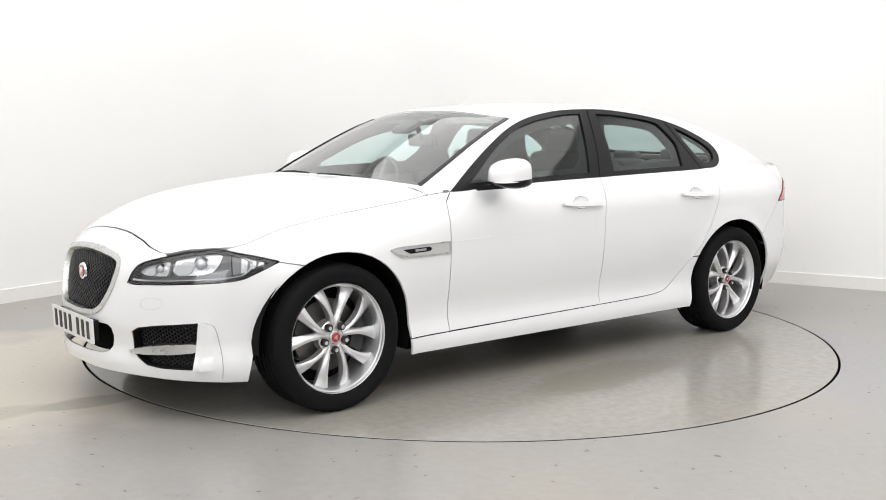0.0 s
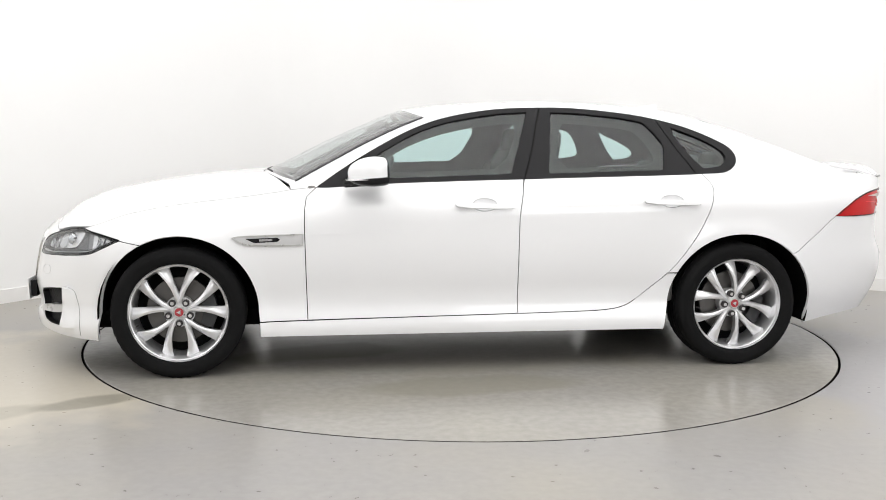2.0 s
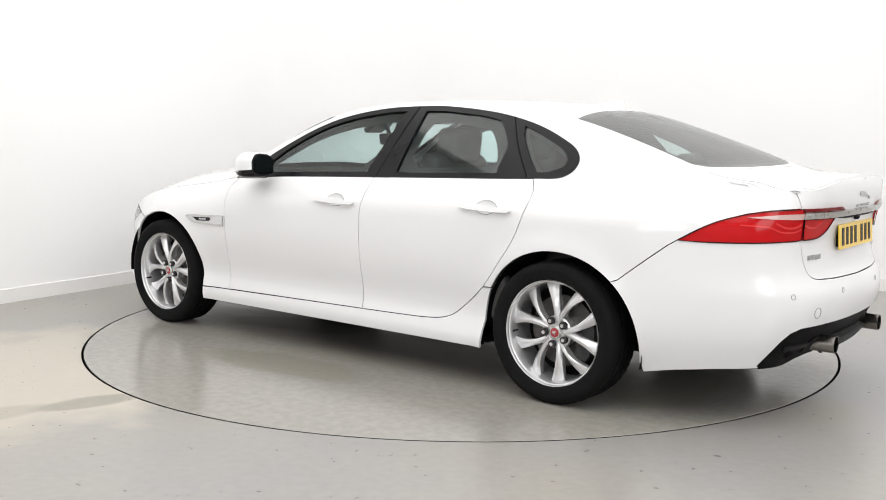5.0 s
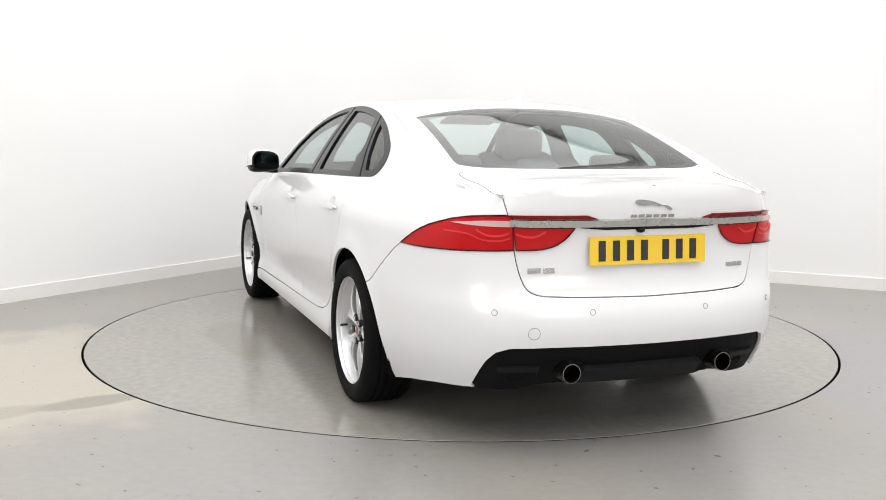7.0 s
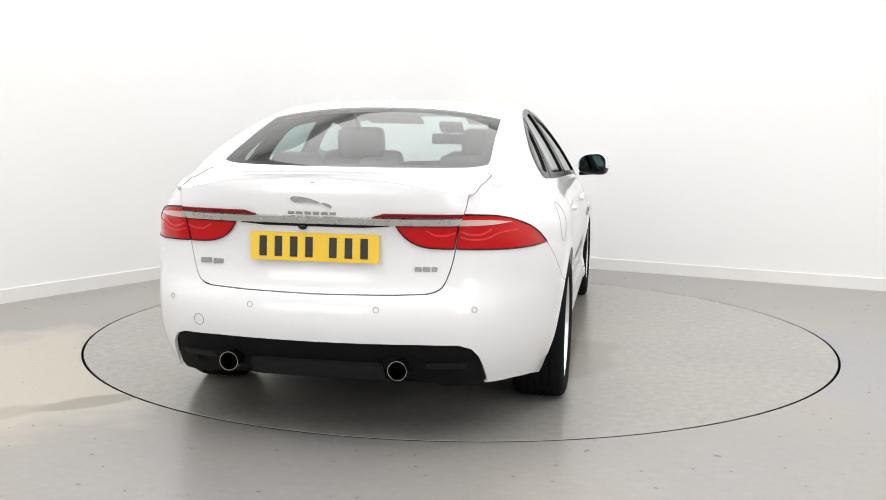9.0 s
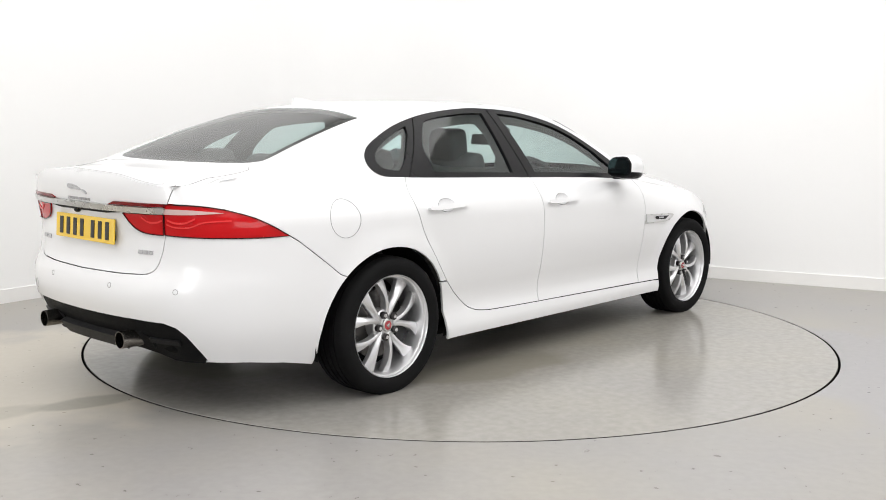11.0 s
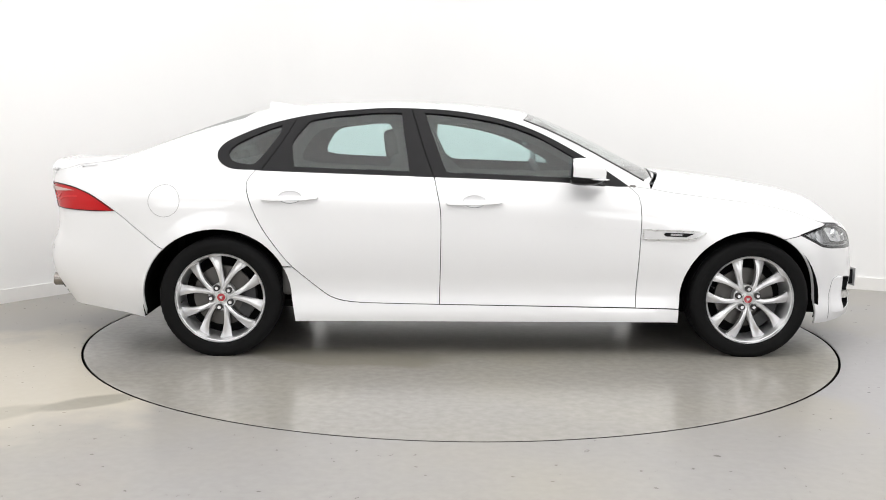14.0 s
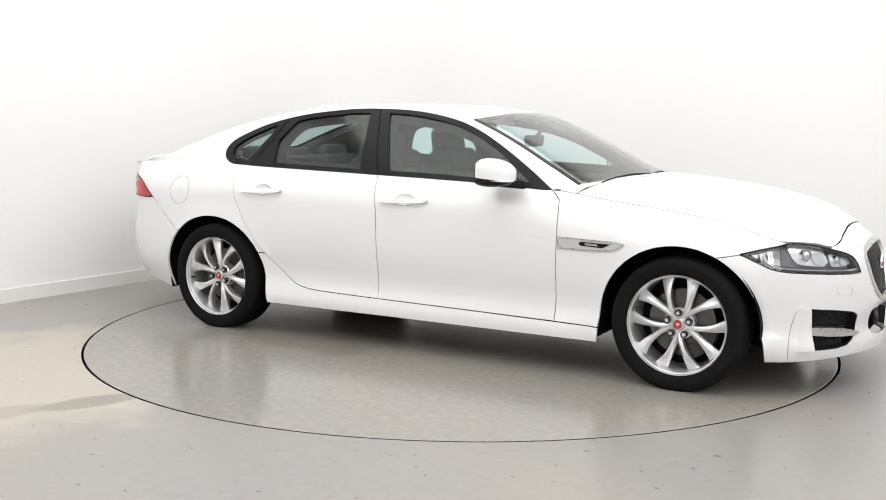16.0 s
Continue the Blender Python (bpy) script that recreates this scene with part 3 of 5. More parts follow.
def build_turntable():
    seg = 240
    vs = [(0, 0, 0)]
    fs = []
    rings = [(.8, 0), (1.6, 0), (TABLE_R - .004, 0), (TABLE_R - .002, -.002)]
    for r, z in rings:
        vs += [(r * math.cos(2 * math.pi * i / seg), r * math.sin(2 * math.pi * i / seg), z) for i in range(seg)]
    for i in range(seg):
        j = (i + 1) % seg
        fs.append((0, 1 + i, 1 + j))
        for k in range(len(rings) - 1):
            a, b = 1 + k * seg, 1 + (k + 1) * seg
            fs.append((a + i, b + i, b + j, a + j))
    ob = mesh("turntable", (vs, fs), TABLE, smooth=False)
    vs, fs = [], []
    for i in range(seg):
        a = 2 * math.pi * i / seg
        vs += [(q * math.cos(a), q * math.sin(a), z) for q, z in ((TABLE_R - .002, -.002), (TABLE_R, -.004), (TABLE_R - .002, -.14))]
    for i in range(seg):
        j = (i + 1) % seg
        fs += [(3 * i + k, 3 * i + k + 1, 3 * j + k + 1, 3 * j + k) for k in range(2)]
    mesh("edge_band", (vs, fs), PIT, ob, "dark steel edge of the turntable", smooth=False)
    return tagged(ob, "round grey painted turntable flush with the floor", "turntable")


build_room()
turntable = build_turntable()


# ---- car ----
car = new("car")
tagged(car, "white four-door saloon car with silver alloy wheels on a turntable", "car")

ARCH_F, ARCH_R = (1.474, .335, .391), (-1.475, .332, .385)


def arch(c, a0, a1, n=26):
    """Part of a wheel arch in x, z; degrees from the front, upwards."""
    return [(c[0] + c[2] * math.cos(radians(a0 + (a1 - a0) * i / n)), c[1] + c[2] * math.sin(radians(a0 + (a1 - a0) * i / n))) for i in range(n + 1)]


def rear_arch(a0, a1, n, grow=0.0):
    """The rear wheel arch, which widens towards the tail."""
    out = []
    for d in np.linspace(a0, a1, n):
        k = min(max((d - 80) / 100, 0), 1)
        r = ARCH_R[2] + grow + .048 * k * k * (3 - 2 * k)
        out.append((ARCH_R[0] + r * math.cos(radians(d)), ARCH_R[1] + r * math.sin(radians(d))))
    return out


def on_side(pts):
    return [(U(x, z), z) for x, z in pts]


def top_line(x0, x1, n=14):
    """Upper edge of the body side between two x."""
    us = np.linspace(u_of_x(x0), u_of_x(x1), n)
    return [(float(u), float(z_edge(u))) for u in us]


SEAM_HL = [(1.763, .700), (1.71, .690), (1.668, .682)]
HEAD_LOW = [(UF(.384, .598), .598), (UF(.42, .594), .594), (UF(.50, .598), .598), (UF(.62, .606), .606), (U(1.94, .625), .625), (U(1.86, .655), .655), (U(1.763, .702), .702)]
HEAD_TOP = [(U(1.763, .704), .704), (U(1.87, .732), .732), (U(1.95, .752), .752), (UF(.66, .752), .752), (UF(.56, .728), .728), (UF(.44, .690), .690), (UF(.402, .652), .652), (UF(.384, .600), .600)]
HEAD = curve(HEAD_LOW, 24)[:-1] + curve(HEAD_TOP, 24)[:-1]

# front bumper, with openings
lower = [(0, .205), (UF(.25, .2), .20), (UF(.45, .195), .195), (UF(.6, .188), .188), (U(1.95, .183), .183), (U(1.885, .183), .183)]
side_up = on_side([(1.887, .197)] + arch(ARCH_F, 0, 62))
seam = on_side(SEAM_HL[::-1])
head_back = curve(HEAD_LOW, 24)[::-1]
brow = [(UF(.384, .600), .600)] + curve(HEAD_TOP[4:], 12)[::-1][1:]
top_edge = [(float(u), float(z_edge(u))) for u in np.linspace(u_of_y(.55), 0, 16)]
half = curve(lower, 20) + side_up + seam + head_back[1:] + brow[1:-1] + top_edge
bumper = half + [(-u, z) for u, z in half[::-1][1:-1]]
GRILLE = rounded([(y * .9, z) for y, z in [(-.31, .700), (0, .722), (.31, .700), (.352, .66), (.325, .56), (.25, .462), (.13, .448), (-.13, .448), (-.25, .462), (-.325, .56), (-.352, .66)]], 2)
grille_hole = [(math.copysign(UF(abs(y), z), y), z) for y, z in GRILLE]
INTAKE = rounded([(-.27, .412), (.27, .412), (.315, .385), (.29, .288), (.22, .272), (-.22, .272), (-.29, .288), (-.315, .385)], 1)
intake_hole = [(math.copysign(UF(abs(y), z), y), z) for y, z in INTAKE]
FOG = [(.418, .388), (.45, .408), (.54, .424), (.69, .443), (.686, .25), (.66, .240), (.55, .240), (.49, .250), (.45, .275), (.415, .305)]
fog_hole = [(UF(y, z), z) for y, z in FOG]
mesh("front_bumper", sheet(bumper, [grille_hole, intake_hole, fog_hole, [(-u, z) for u, z in fog_hole]], wrap, .024), PAINT, car, "white front bumper")


def sunk(d):
    return lambda u, z: wrap(u, z, d)


def sunk_rear(d):
    return lambda v, z: wrap_rear(v, z, d)


# wings
fender = on_side(SEAM_HL) + on_side(arch(ARCH_F, 62, 180)) + on_side([(1.077, .284), (.835, .288), (.842, .5), (.85, .782), (.848, .86), (.838, .92), (.79, .966)])
fender += top_line(.79, 1.9, 24)[1:] + [(U(1.95, .754), .754)] + curve(HEAD_TOP[:3], 10)[::-1]
both("front_wing", sheet(fender, [], wrap), PAINT, car)

# doors
MID = [(-.266, .303), (-.264, .45), (-.262, .65), (-.263, .774), (-.268, .848), (-.284, .93), (-.300, 1.016)]
front_door = on_side([(.835, .289)] + [(.835 - 1.1 * i / 8, .289 + .014 * i / 8) for i in range(1, 8)] + curve(MID, 18)) + top_line(-.302, .786, 20)[1:] + on_side([(.838, .92), (.848, .86), (.85, .782), (.842, .5)])
REAR_LOW = curve([(-.266, .303), (-.55, .308), (-.74, .315), (-.85, .335), (-.93, .382), (-1.082, .513), (-1.18, .635), (-1.256, .749), (-1.31, .87), (-1.333, .964), (-1.315, 1.01), (-1.29, 1.042)], 44)
rear_door = on_side(REAR_LOW) + top_line(-1.29, -.304, 18)[1:] + on_side(curve(MID, 18)[::-1][1:])


def oval(x, z, a, b, n=28):
    u = U(x, z)
    return [(u + a * math.cos(2 * math.pi * i / n), z + b * math.sin(2 * math.pi * i / n)) for i in range(n)]


def cup(x, z, a, b):
    u0 = U(x, z)
    return sheet(oval(x, z, a, b), [], lambda u, w: wrap(u, w, .017 * np.clip(1 - ((u - u0) / a) ** 2 - ((w - z) / b) ** 2, 0, 1) ** .7), .012, gap=-.0002, lip=0)


CUPS = ((-.078, .881), (-1.092, .898))
fd, rd = sheet(front_door, [oval(*CUPS[0], .062, .032)], wrap), sheet(rear_door, [oval(*CUPS[1], .062, .032)], wrap)
front_doors = both("front_door", fd, PAINT, car)
rear_doors = both("rear_door", rd, PAINT, car)
for (x, z), pair in zip(CUPS, (front_doors, rear_doors)):
    data = cup(x, z, .062, .032)
    grip = rounded([(U(x + .160, z - .007), z - .001), (U(x + .145, z), z + .006), (U(x - .145, z), z - .004), (U(x - .160, z), z - .012), (U(x - .145, z), z - .026), (U(x + .145, z), z - .019)], 2)
    bar = sheet(grip, [], wrap, .012, gap=0, lip=.02, lift=.027, back=True)
    posts = [sheet(rounded([(U(x + o + .02, z), z - .007), (U(x + o - .02, z), z - .008), (U(x + o - .02, z), z - .015), (U(x + o + .02, z), z - .014)], 1), [], wrap, .012, gap=0, lip=.02, lift=.018) for o in (.085, -.085)]
    for door, flip in zip(pair, (False, True)):
        mesh("handle_recess", data, PAINT, door, "", flip)
        mesh("door_handle", bar, PAINT, door, "white door handle", flip)
        for p in posts:
            mesh("handle_base", p, PAINT, door, "", flip)

# side skirts
arch_low = [(ARCH_R[0] + ARCH_R[2] * math.cos(radians(d)), ARCH_R[1] + ARCH_R[2] * math.sin(radians(d))) for d in np.linspace(2, 27.4, 8)]
low_line = [q for q in REAR_LOW if q[1] < .508]
skirt = on_side([(1.077, .282), (1.075, .205), (.4, .205), (-.4, .205), (-1.068, .205), (-1.082, .30)] + arch_low + [(-1.0805, .5095)] + low_line[::-1] + [(.3, .295), (.835, .287)])
both("side_skirt", sheet(skirt, [], lambda u, z: wrap(u, z, -.012 * np.clip((.285 - z) / .06, 0, 1)), .03), PAINT, car)

# tail lamps on the wing; quarter panels; rear bumper
TAIL = curve([(U(-2.062, .812), .812), (U(-2.13, .855), .855), (U(-2.21, .897), .897), (U(-2.31, .930), .930)], 10)[:-1] + curve([(U(-2.31, .930), .930), (LEN - VR(.68, .945), .945), (LEN - VR(.566, .953), .953)], 6)
TAIL += [(LEN - VR(.56, .94), .94), (LEN - VR(.545, .818), .818)] + curve([(LEN - VR(.545, .816), .816), (LEN - VR(.66, .812), .812), (U(-2.3, .808), .808), (U(-2.18, .807), .807)], 10)[1:]
SHUT = [(.592, 1.037), (.588, 1.0), (.578, .953), (.566, .90), (.545, .816), (.536, .77), (.523, .722), (.503, .674), (.475, .652), (.44, .643), (.3, .637), (0, .632)]
SHUT = SHUT[:4] + curve(SHUT[4:10], 30) + SHUT[10:]
quarter = on_side([(-1.29, 1.043)]) + [(u, z + .003) for u, z in top_line(-1.30, -2.30, 24)] + [(LEN - VR(y, float(z_edge(LEN - VR(y, 1.04)))), float(z_edge(LEN - VR(y, 1.04))) + .003) for y in (.665, .65, .62, .594)]
quarter += [(LEN - VR(y, z), z) for y, z in SHUT[:3]]
tail_upper = curve([(U(-2.062, .812), .812), (U(-2.13, .855), .855), (U(-2.21, .897), .897), (U(-2.31, .930), .930)], 10)[:-1] + curve([(U(-2.31, .930), .930), (LEN - VR(.68, .945), .945), (LEN - VR(.566, .953), .953)], 6)
quarter += tail_upper[::-1][1:]
quarter += on_side([(-2.02, .785), (-1.90, .690), (-1.815, .622)])
a_r = rear_arch(138, 28.2, 30)
quarter += on_side(a_r) + on_side([(-1.0825, .5135)]) + on_side([q for q in REAR_LOW if q[1] > .515][:-1])
both("rear_wing", sheet(quarter, [], wrap), PAINT, car)

DIFF = [(.662, .276), (.653, .33), (.638, .388), (.612, .425), (.565, .443), (.4, .446), (0, .443)]
low_rear = [(VR(y, z), z) for y, z in DIFF]
a_back = rear_arch(138, 190, 15)
half = [(VR(y, z), z) for y, z in SHUT[4:][::-1]]                      # middle outwards along the lid seam
half = half + [(LEN - u, z) for u, z in curve([(LEN - VR(.545, .816), .816), (LEN - VR(.66, .812), .812), (U(-2.3, .808), .808), (U(-2.18, .807), .807), (U(-2.062, .812), .812)], 16)[1:]]
half += [(LEN - u, z) for u, z in on_side([(-2.02, .785), (-1.90, .690), (-1.815, .622)] + a_back + [(-1.912, .210), (-2.05, .236), (-2.2, .254), (-2.36, .266)])]
half += low_rear
rear_bumper = half + [(-v, z) for v, z in half[::-1][1:-1]]
mesh("rear_bumper", sheet(rear_bumper, [], wrap_rear, .026), PAINT, car, "white rear bumper")
half = low_rear[::-1] + [(VR(.645, .262), .262), (VR(.50, .262), .262), (VR(.42, .285), .285), (VR(.30, .300), .300), (0, .300)]
diffuser = half + [(-v, z) for v, z in half[::-1][1:-1]]
mesh("rear_diffuser", sheet(diffuser, [], sunk_rear(.016), .03, gap=-.006), DIFF_K, car, "satin black lower bumper insert")

# boot lid: rear face and deck
half = [(0, 1.066)] + [(VR(y, float(z_edge(LEN - VR(y, 1.05)))), float(z_edge(LEN - VR(y, 1.05)))) for y in np.linspace(.05, .58, 10)] + [(VR(y, z), z) for y, z in SHUT]
lid = half + [(-v, z) for v, z in half[::-1][1:-1]]
boot_lid = mesh("boot_lid", sheet(lid, [], wrap_rear, .025), PAINT, car, "white boot lid")

# bonnet
hb = [(.0, -1 + 2 * i / 40) for i in range(41)] + [(i / 40, 1) for i in range(1, 40)] + [(.997, .997 - 1.994 * i / 30) for i in range(31)] + [(1 - i / 40, -1) for i in range(1, 40)]
hv = sheet([(a * 1.2, b * .75) for a, b in hb], [], lambda p, q: hood_skin(np.clip(p / 1.2, 0, 1), q / .75), .028, gap=.0045)
mesh("bonnet", hv, PAINT, car, "long white bonnet with soft creases")

# roof skin with openings for the screens; deck of the boot lid
WS = curve([(.885, .725), (.74, .707), (.55, .679), (.35, .647), (.205, .622)], 16)
WS = WS + curve([(.205, .622), (.258, .38), (.282, 0), (.258, -.38), (.205, -.622)], 20)[1:-1] + [(x, -y) for x, y in WS[::-1]]
WS = WS + curve([(.885, -.725), (.965, -.55), (1.03, -.28), (1.05, 0), (1.03, .28), (.965, .55), (.885, .725)], 24)[1:-1]
RW = curve([(-1.385, .570), (-1.55, .578), (-1.75, .588), (-1.94, .599), (-2.0, .595)], 14)
RW = [(x, y) for x, y in RW] + curve([(-2.0, .595), (-2.05, .50), (-2.09, .25), (-2.10, 0), (-2.09, -.25), (-2.05, -.5), (-2.0, -.595)], 20)[1:] + [(x, -y) for x, y in RW[::-1]][1:]
RW = RW + curve([(-1.385, -.570), (-1.362, -.35), (-1.352, 0), (-1.362, .35), (-1.385, .570)], 18)[1:-1]


def rail_line(x0, x1, n, s=1):
    return [(float(x), s * (float(rail_y(x)) - .004)) for x in np.linspace(x0, x1, n)]


DECK = [(-2.118, .0), (-2.112, .3), (-2.092, .52), (-2.075, .60), (-2.10, .628), (-2.2, .625), (-2.4, .61), (-2.48, .597)]
end = lambda y: float(wrap_rear(VR(y, 1.04), z_edge(LEN - abs(VR(y, 1.04))))[0])
deck_half = DECK + [(end(y), y) for y in (.59, .5, .4, .3, .2, .1, 0)]
deck = deck_half + [(x, -y) for x, y in deck_half[::-1][1:-1]]
rl = rail_line(.915, -2.29, 70)
tail = [(end(y), y) for y in np.linspace(float(edge_y(-2.36)), .60, 6)]
hole_end = DECK[::-1]
roof_half = [(.925, .725), (.918, .79)] + rl + tail + hole_end
roof_poly = roof_half + [(x, -y) for x, y in roof_half[::-1][1:]]
roof_poly += curve([(.925, -.725), (1.0, -.5), (1.052, -.25), (1.069, 0), (1.052, .25), (1.0, .5), (.925, .725)], 20)[1:-1]
cowl = [(.925, .725)] + curve([(.925, .725), (1.0, .5), (1.052, .25), (1.069, 0), (1.052, -.25), (1.0, -.5), (.925, -.725)], 24)[1:] + curve([(.885, -.725), (.965, -.55), (1.03, -.28), (1.05, 0), (1.03, .28), (.965, .55), (.885, .725)], 24)
mesh("roof", sheet(roof_poly, [WS, RW], top, .03, gap=.0005, lip=.006), PAINT, car, "white roof and pillars")
mesh("boot_deck", sheet(deck, [], top, .028, gap=.0042), PAINT, boot_lid)
mesh("boot_gutter", sheet([(max(x, -2.42), y) for x, y in shrunk(deck, -.006)], [[(max(x, -2.40), y) for x, y in shrunk(deck, .03)]], lambda x, y: top(x, y, .04), .03, gap=0, lip=0), UNDER, car, "black channel round the boot lid")
lid_line = curve([(-2.086, .604), (-2.105, .6285), (-2.2, .626), (-2.3, .619), (-2.4, .611), (-2.475, .600)], 20)
both("lid_gap", sheet([(x, y - .0022) for x, y in lid_line] + [(x, y + .0022) for x, y in lid_line[::-1]], [], lambda x, y: top(x, y, -.0012), .02, gap=0, lip=.002), SEAM, car)
lip_line = np.linspace(-.525, .525, 25)
mesh("boot_spoiler", sheet([(end(y) + .008, y) for y in lip_line] + [(end(y) + .070 - .03 * abs(y) / .555, y) for y in lip_line[::-1]], [], lambda x, y: top(x, y, -.007), .02, gap=0, lip=.010), PAINT, boot_lid, "thin white lip spoiler")
mesh("cowl_panel", sheet(cowl, [], lambda x, y: top(x, y, .006), .03, gap=0), SATIN, car, "black cowl below the windscreen")
wscreen = mesh("windscreen", sheet(WS, [], lambda x, y: top(x, y, .002), .035, gap=.001, lip=.005), SCREEN, car, "green-tinted windscreen")
rwindow = mesh("rear_window", sheet(RW, [], lambda x, y: top(x, y, .002), .035, gap=.001, lip=.005), REAR_SCREEN, car, "green-tinted rear window")
mesh("screen_border", sheet(WS, [shrunk(WS, .035)], lambda x, y: top(x, y, .008), .03, gap=.001, lip=.002), FRIT, wscreen, "black printed border")
mesh("screen_border", sheet(RW, [shrunk(RW, .05)], lambda x, y: top(x, y, .008), .03, gap=.001, lip=.002), FRIT, rwindow, "black printed border")

WS_SIDE = curve([(.895, .728), (.74, .711), (.55, .683), (.35, .651), (.215, .627)], 16)
both("screen_seal", sheet([(x, y - .024) for x, y in WS_SIDE] + [(x, y) for x, y in WS_SIDE[::-1]], [], lambda x, y: top(x, y, -.005), .02, gap=0, lip=.010), BLACK, car, "black seal beside the windscreen")

# side frame with the window opening
DLO = curve([(.785, .966), (.638, 1.066), (.465, 1.170), (.273, 1.267), (.08, 1.331), (-.175, 1.374), (-.425, 1.387), (-.63, 1.385), (-.892, 1.361), (-1.078, 1.330), (-1.248, 1.285), (-1.386, 1.230), (-1.475, 1.181), (-1.508, 1.128), (-1.487, 1.078), (-1.42, 1.047), (-1.30, 1.041)], 70)
DLO_TRIM = DLO + [(x, float(edge_z(x)) - .010) for x in np.linspace(-1.2, .7, 30)]
DLO = DLO + [(x, float(edge_z(x)) - .002) for x in np.linspace(-1.2, .7, 30)]
belt = [(float(x), float(edge_z(x))) for x in np.linspace(.915, -2.3, 60)]
rail = [(float(x), float(rail_z(x)) + .0) for x in np.linspace(-2.29, .915, 70)]
frame_poly = belt + rail[1:]
both("side_frame", sheet(frame_poly, [DLO], flank, .03, gap=.0003), PAINT, car, "white door frame and rear pillar")
shoulder = [(float(x), float(edge_z(x)) - .004) for x in np.linspace(-1.95, -2.285, 14)]
shoulder += [(float(x), float(rail_z(x)) - .001) for x in np.linspace(-2.285, -1.95, 14)]
both("shoulder_filler", sheet(shoulder, [], flank, .012, gap=0, lip=0, lift=-.003), PAINT, car)
ledge = [(float(x), float(edge_y(x)) + .002) for x in np.linspace(-2.20, -2.35, 14)] + [(float(x), float(rail_y(x)) - .045) for x in np.linspace(-2.35, -2.20, 14)]
both("shoulder_filler", sheet(ledge, [], lambda x, y: top(x, y, .006), .012, gap=0, lip=0), PAINT, car)
ledge = [(float(x), float(rail_y(x)) + .002) for x in np.linspace(-1.95, -2.22, 14)] + [(float(x), float(rail_y(x)) - .045) for x in np.linspace(-2.22, -1.95, 14)]
both("shoulder_filler", sheet(ledge, [], lambda x, y: top(x, y, .003), .012, gap=0, lip=0), PAINT, car)
FG = [(.50, 1.11)] + curve([(.458, 1.142), (.273, 1.242), (.08, 1.308), (-.175, 1.352), (-.36, 1.365)], 16) + [(-.355, 1.36), (-.235, 1.033), (0, 1.026), (.42, 1.010), (.66, .998)]
RG = [(-.485, 1.365)] + curve([(-.63, 1.363), (-.87, 1.340), (-.995, 1.318)], 10) + curve([(-1.01, 1.308), (-1.06, 1.25), (-1.098, 1.195)], 8) + [(-1.098, 1.17), (-1.08, 1.056), (-.75, 1.046), (-.435, 1.036)]
QG = rounded([(-1.125, 1.300), (-1.24, 1.262), (-1.38, 1.200), (-1.455, 1.145), (-1.44, 1.09), (-1.36, 1.068), (-1.285, 1.068)], 1)
both("window_trim", sheet(DLO_TRIM, [FG, RG, QG], flank, .028, gap=-.002, lip=.02, lift=.003), BLACK, car, "gloss black window surround")
for g in (FG, RG, QG):
    both("side_window", sheet(g, [], flank, .04, gap=-.006, lip=.004, lift=-.006), TINT, car, "green-tinted side window")
for line in ([(-.43, 1.388), (-.40, 1.30), (-.36, 1.17), (-.303, 1.01)], [(-1.075, 1.333), (-1.15, 1.20), (-1.26, 1.04)]):
    c = curve(line, 12)
    both("door_gap", sheet([(x - .003, z) for x, z in c] + [(x + .003, z) for x, z in c[::-1]], [], flank, .03, gap=0, lip=.004, lift=.0045), UNDER, car)


# dark shell behind the panel gaps, and the underbody
def shell():
    us = np.linspace(-LEN, LEN, 361)
    vs, fs = [], []
    m = 14
    for u in us:
        zt = float(z_edge(abs(u))) - .02
        zs = np.linspace(.31 if abs(u) > u_of_x(-1.7) else .22, zt, m)
        for q in wrap(np.full(m, u), zs, .022):
            vs.append(tuple(q))
    ok = lambda q: math.hypot(q[0] - 1.485, q[2] - .335) > .40 and math.hypot(q[0] + 1.475, q[2] - .335) > (.40 if q[0] > -1.5 else .44) and not (q[0] > 2.0 and .2 < q[2] < .72) and not (q[0] > 1.76 and .58 < q[2] < .78) and not (q[0] < -2.3 and q[2] < .42)
    for i in range(len(us) - 1):
        for k in range(m - 1):
            f = (i * m + k, i * m + k + 1, (i + 1) * m + k + 1, (i + 1) * m + k)
            if all(ok(vs[j]) for j in f):
                fs.append(f)
    return vs, fs


mesh("inner_shell", shell(), UNDER, car, "black inner body shell")


def blocks(bm, boxes):
    for x, y, z, a, b, c in boxes:
        bmesh.ops.create_cube(bm, size=1, matrix=Matrix.Translation((x, y, z)) @ Matrix.Diagonal((a, b, c, 1)))


bm = bmesh.new()
blocks(bm, [(0, 0, .235, 2.1, 1.62, .05), (1.5, 0, .25, 1.2, 1.06, .1), (-1.55, 0, .27, 1.4, 1.06, .1), (0, .35, .19, 2.0, .12, .06), (2.02, 0, .225, .3, .70, .03), (-2.25, 0, .33, .4, 1.1, .06)])
bmesh.ops.bevel(bm, geom=bm.edges[:], offset=.015, segments=1, affect="EDGES")
part("floor_pan", bm, UNDER, car, "black underbody")


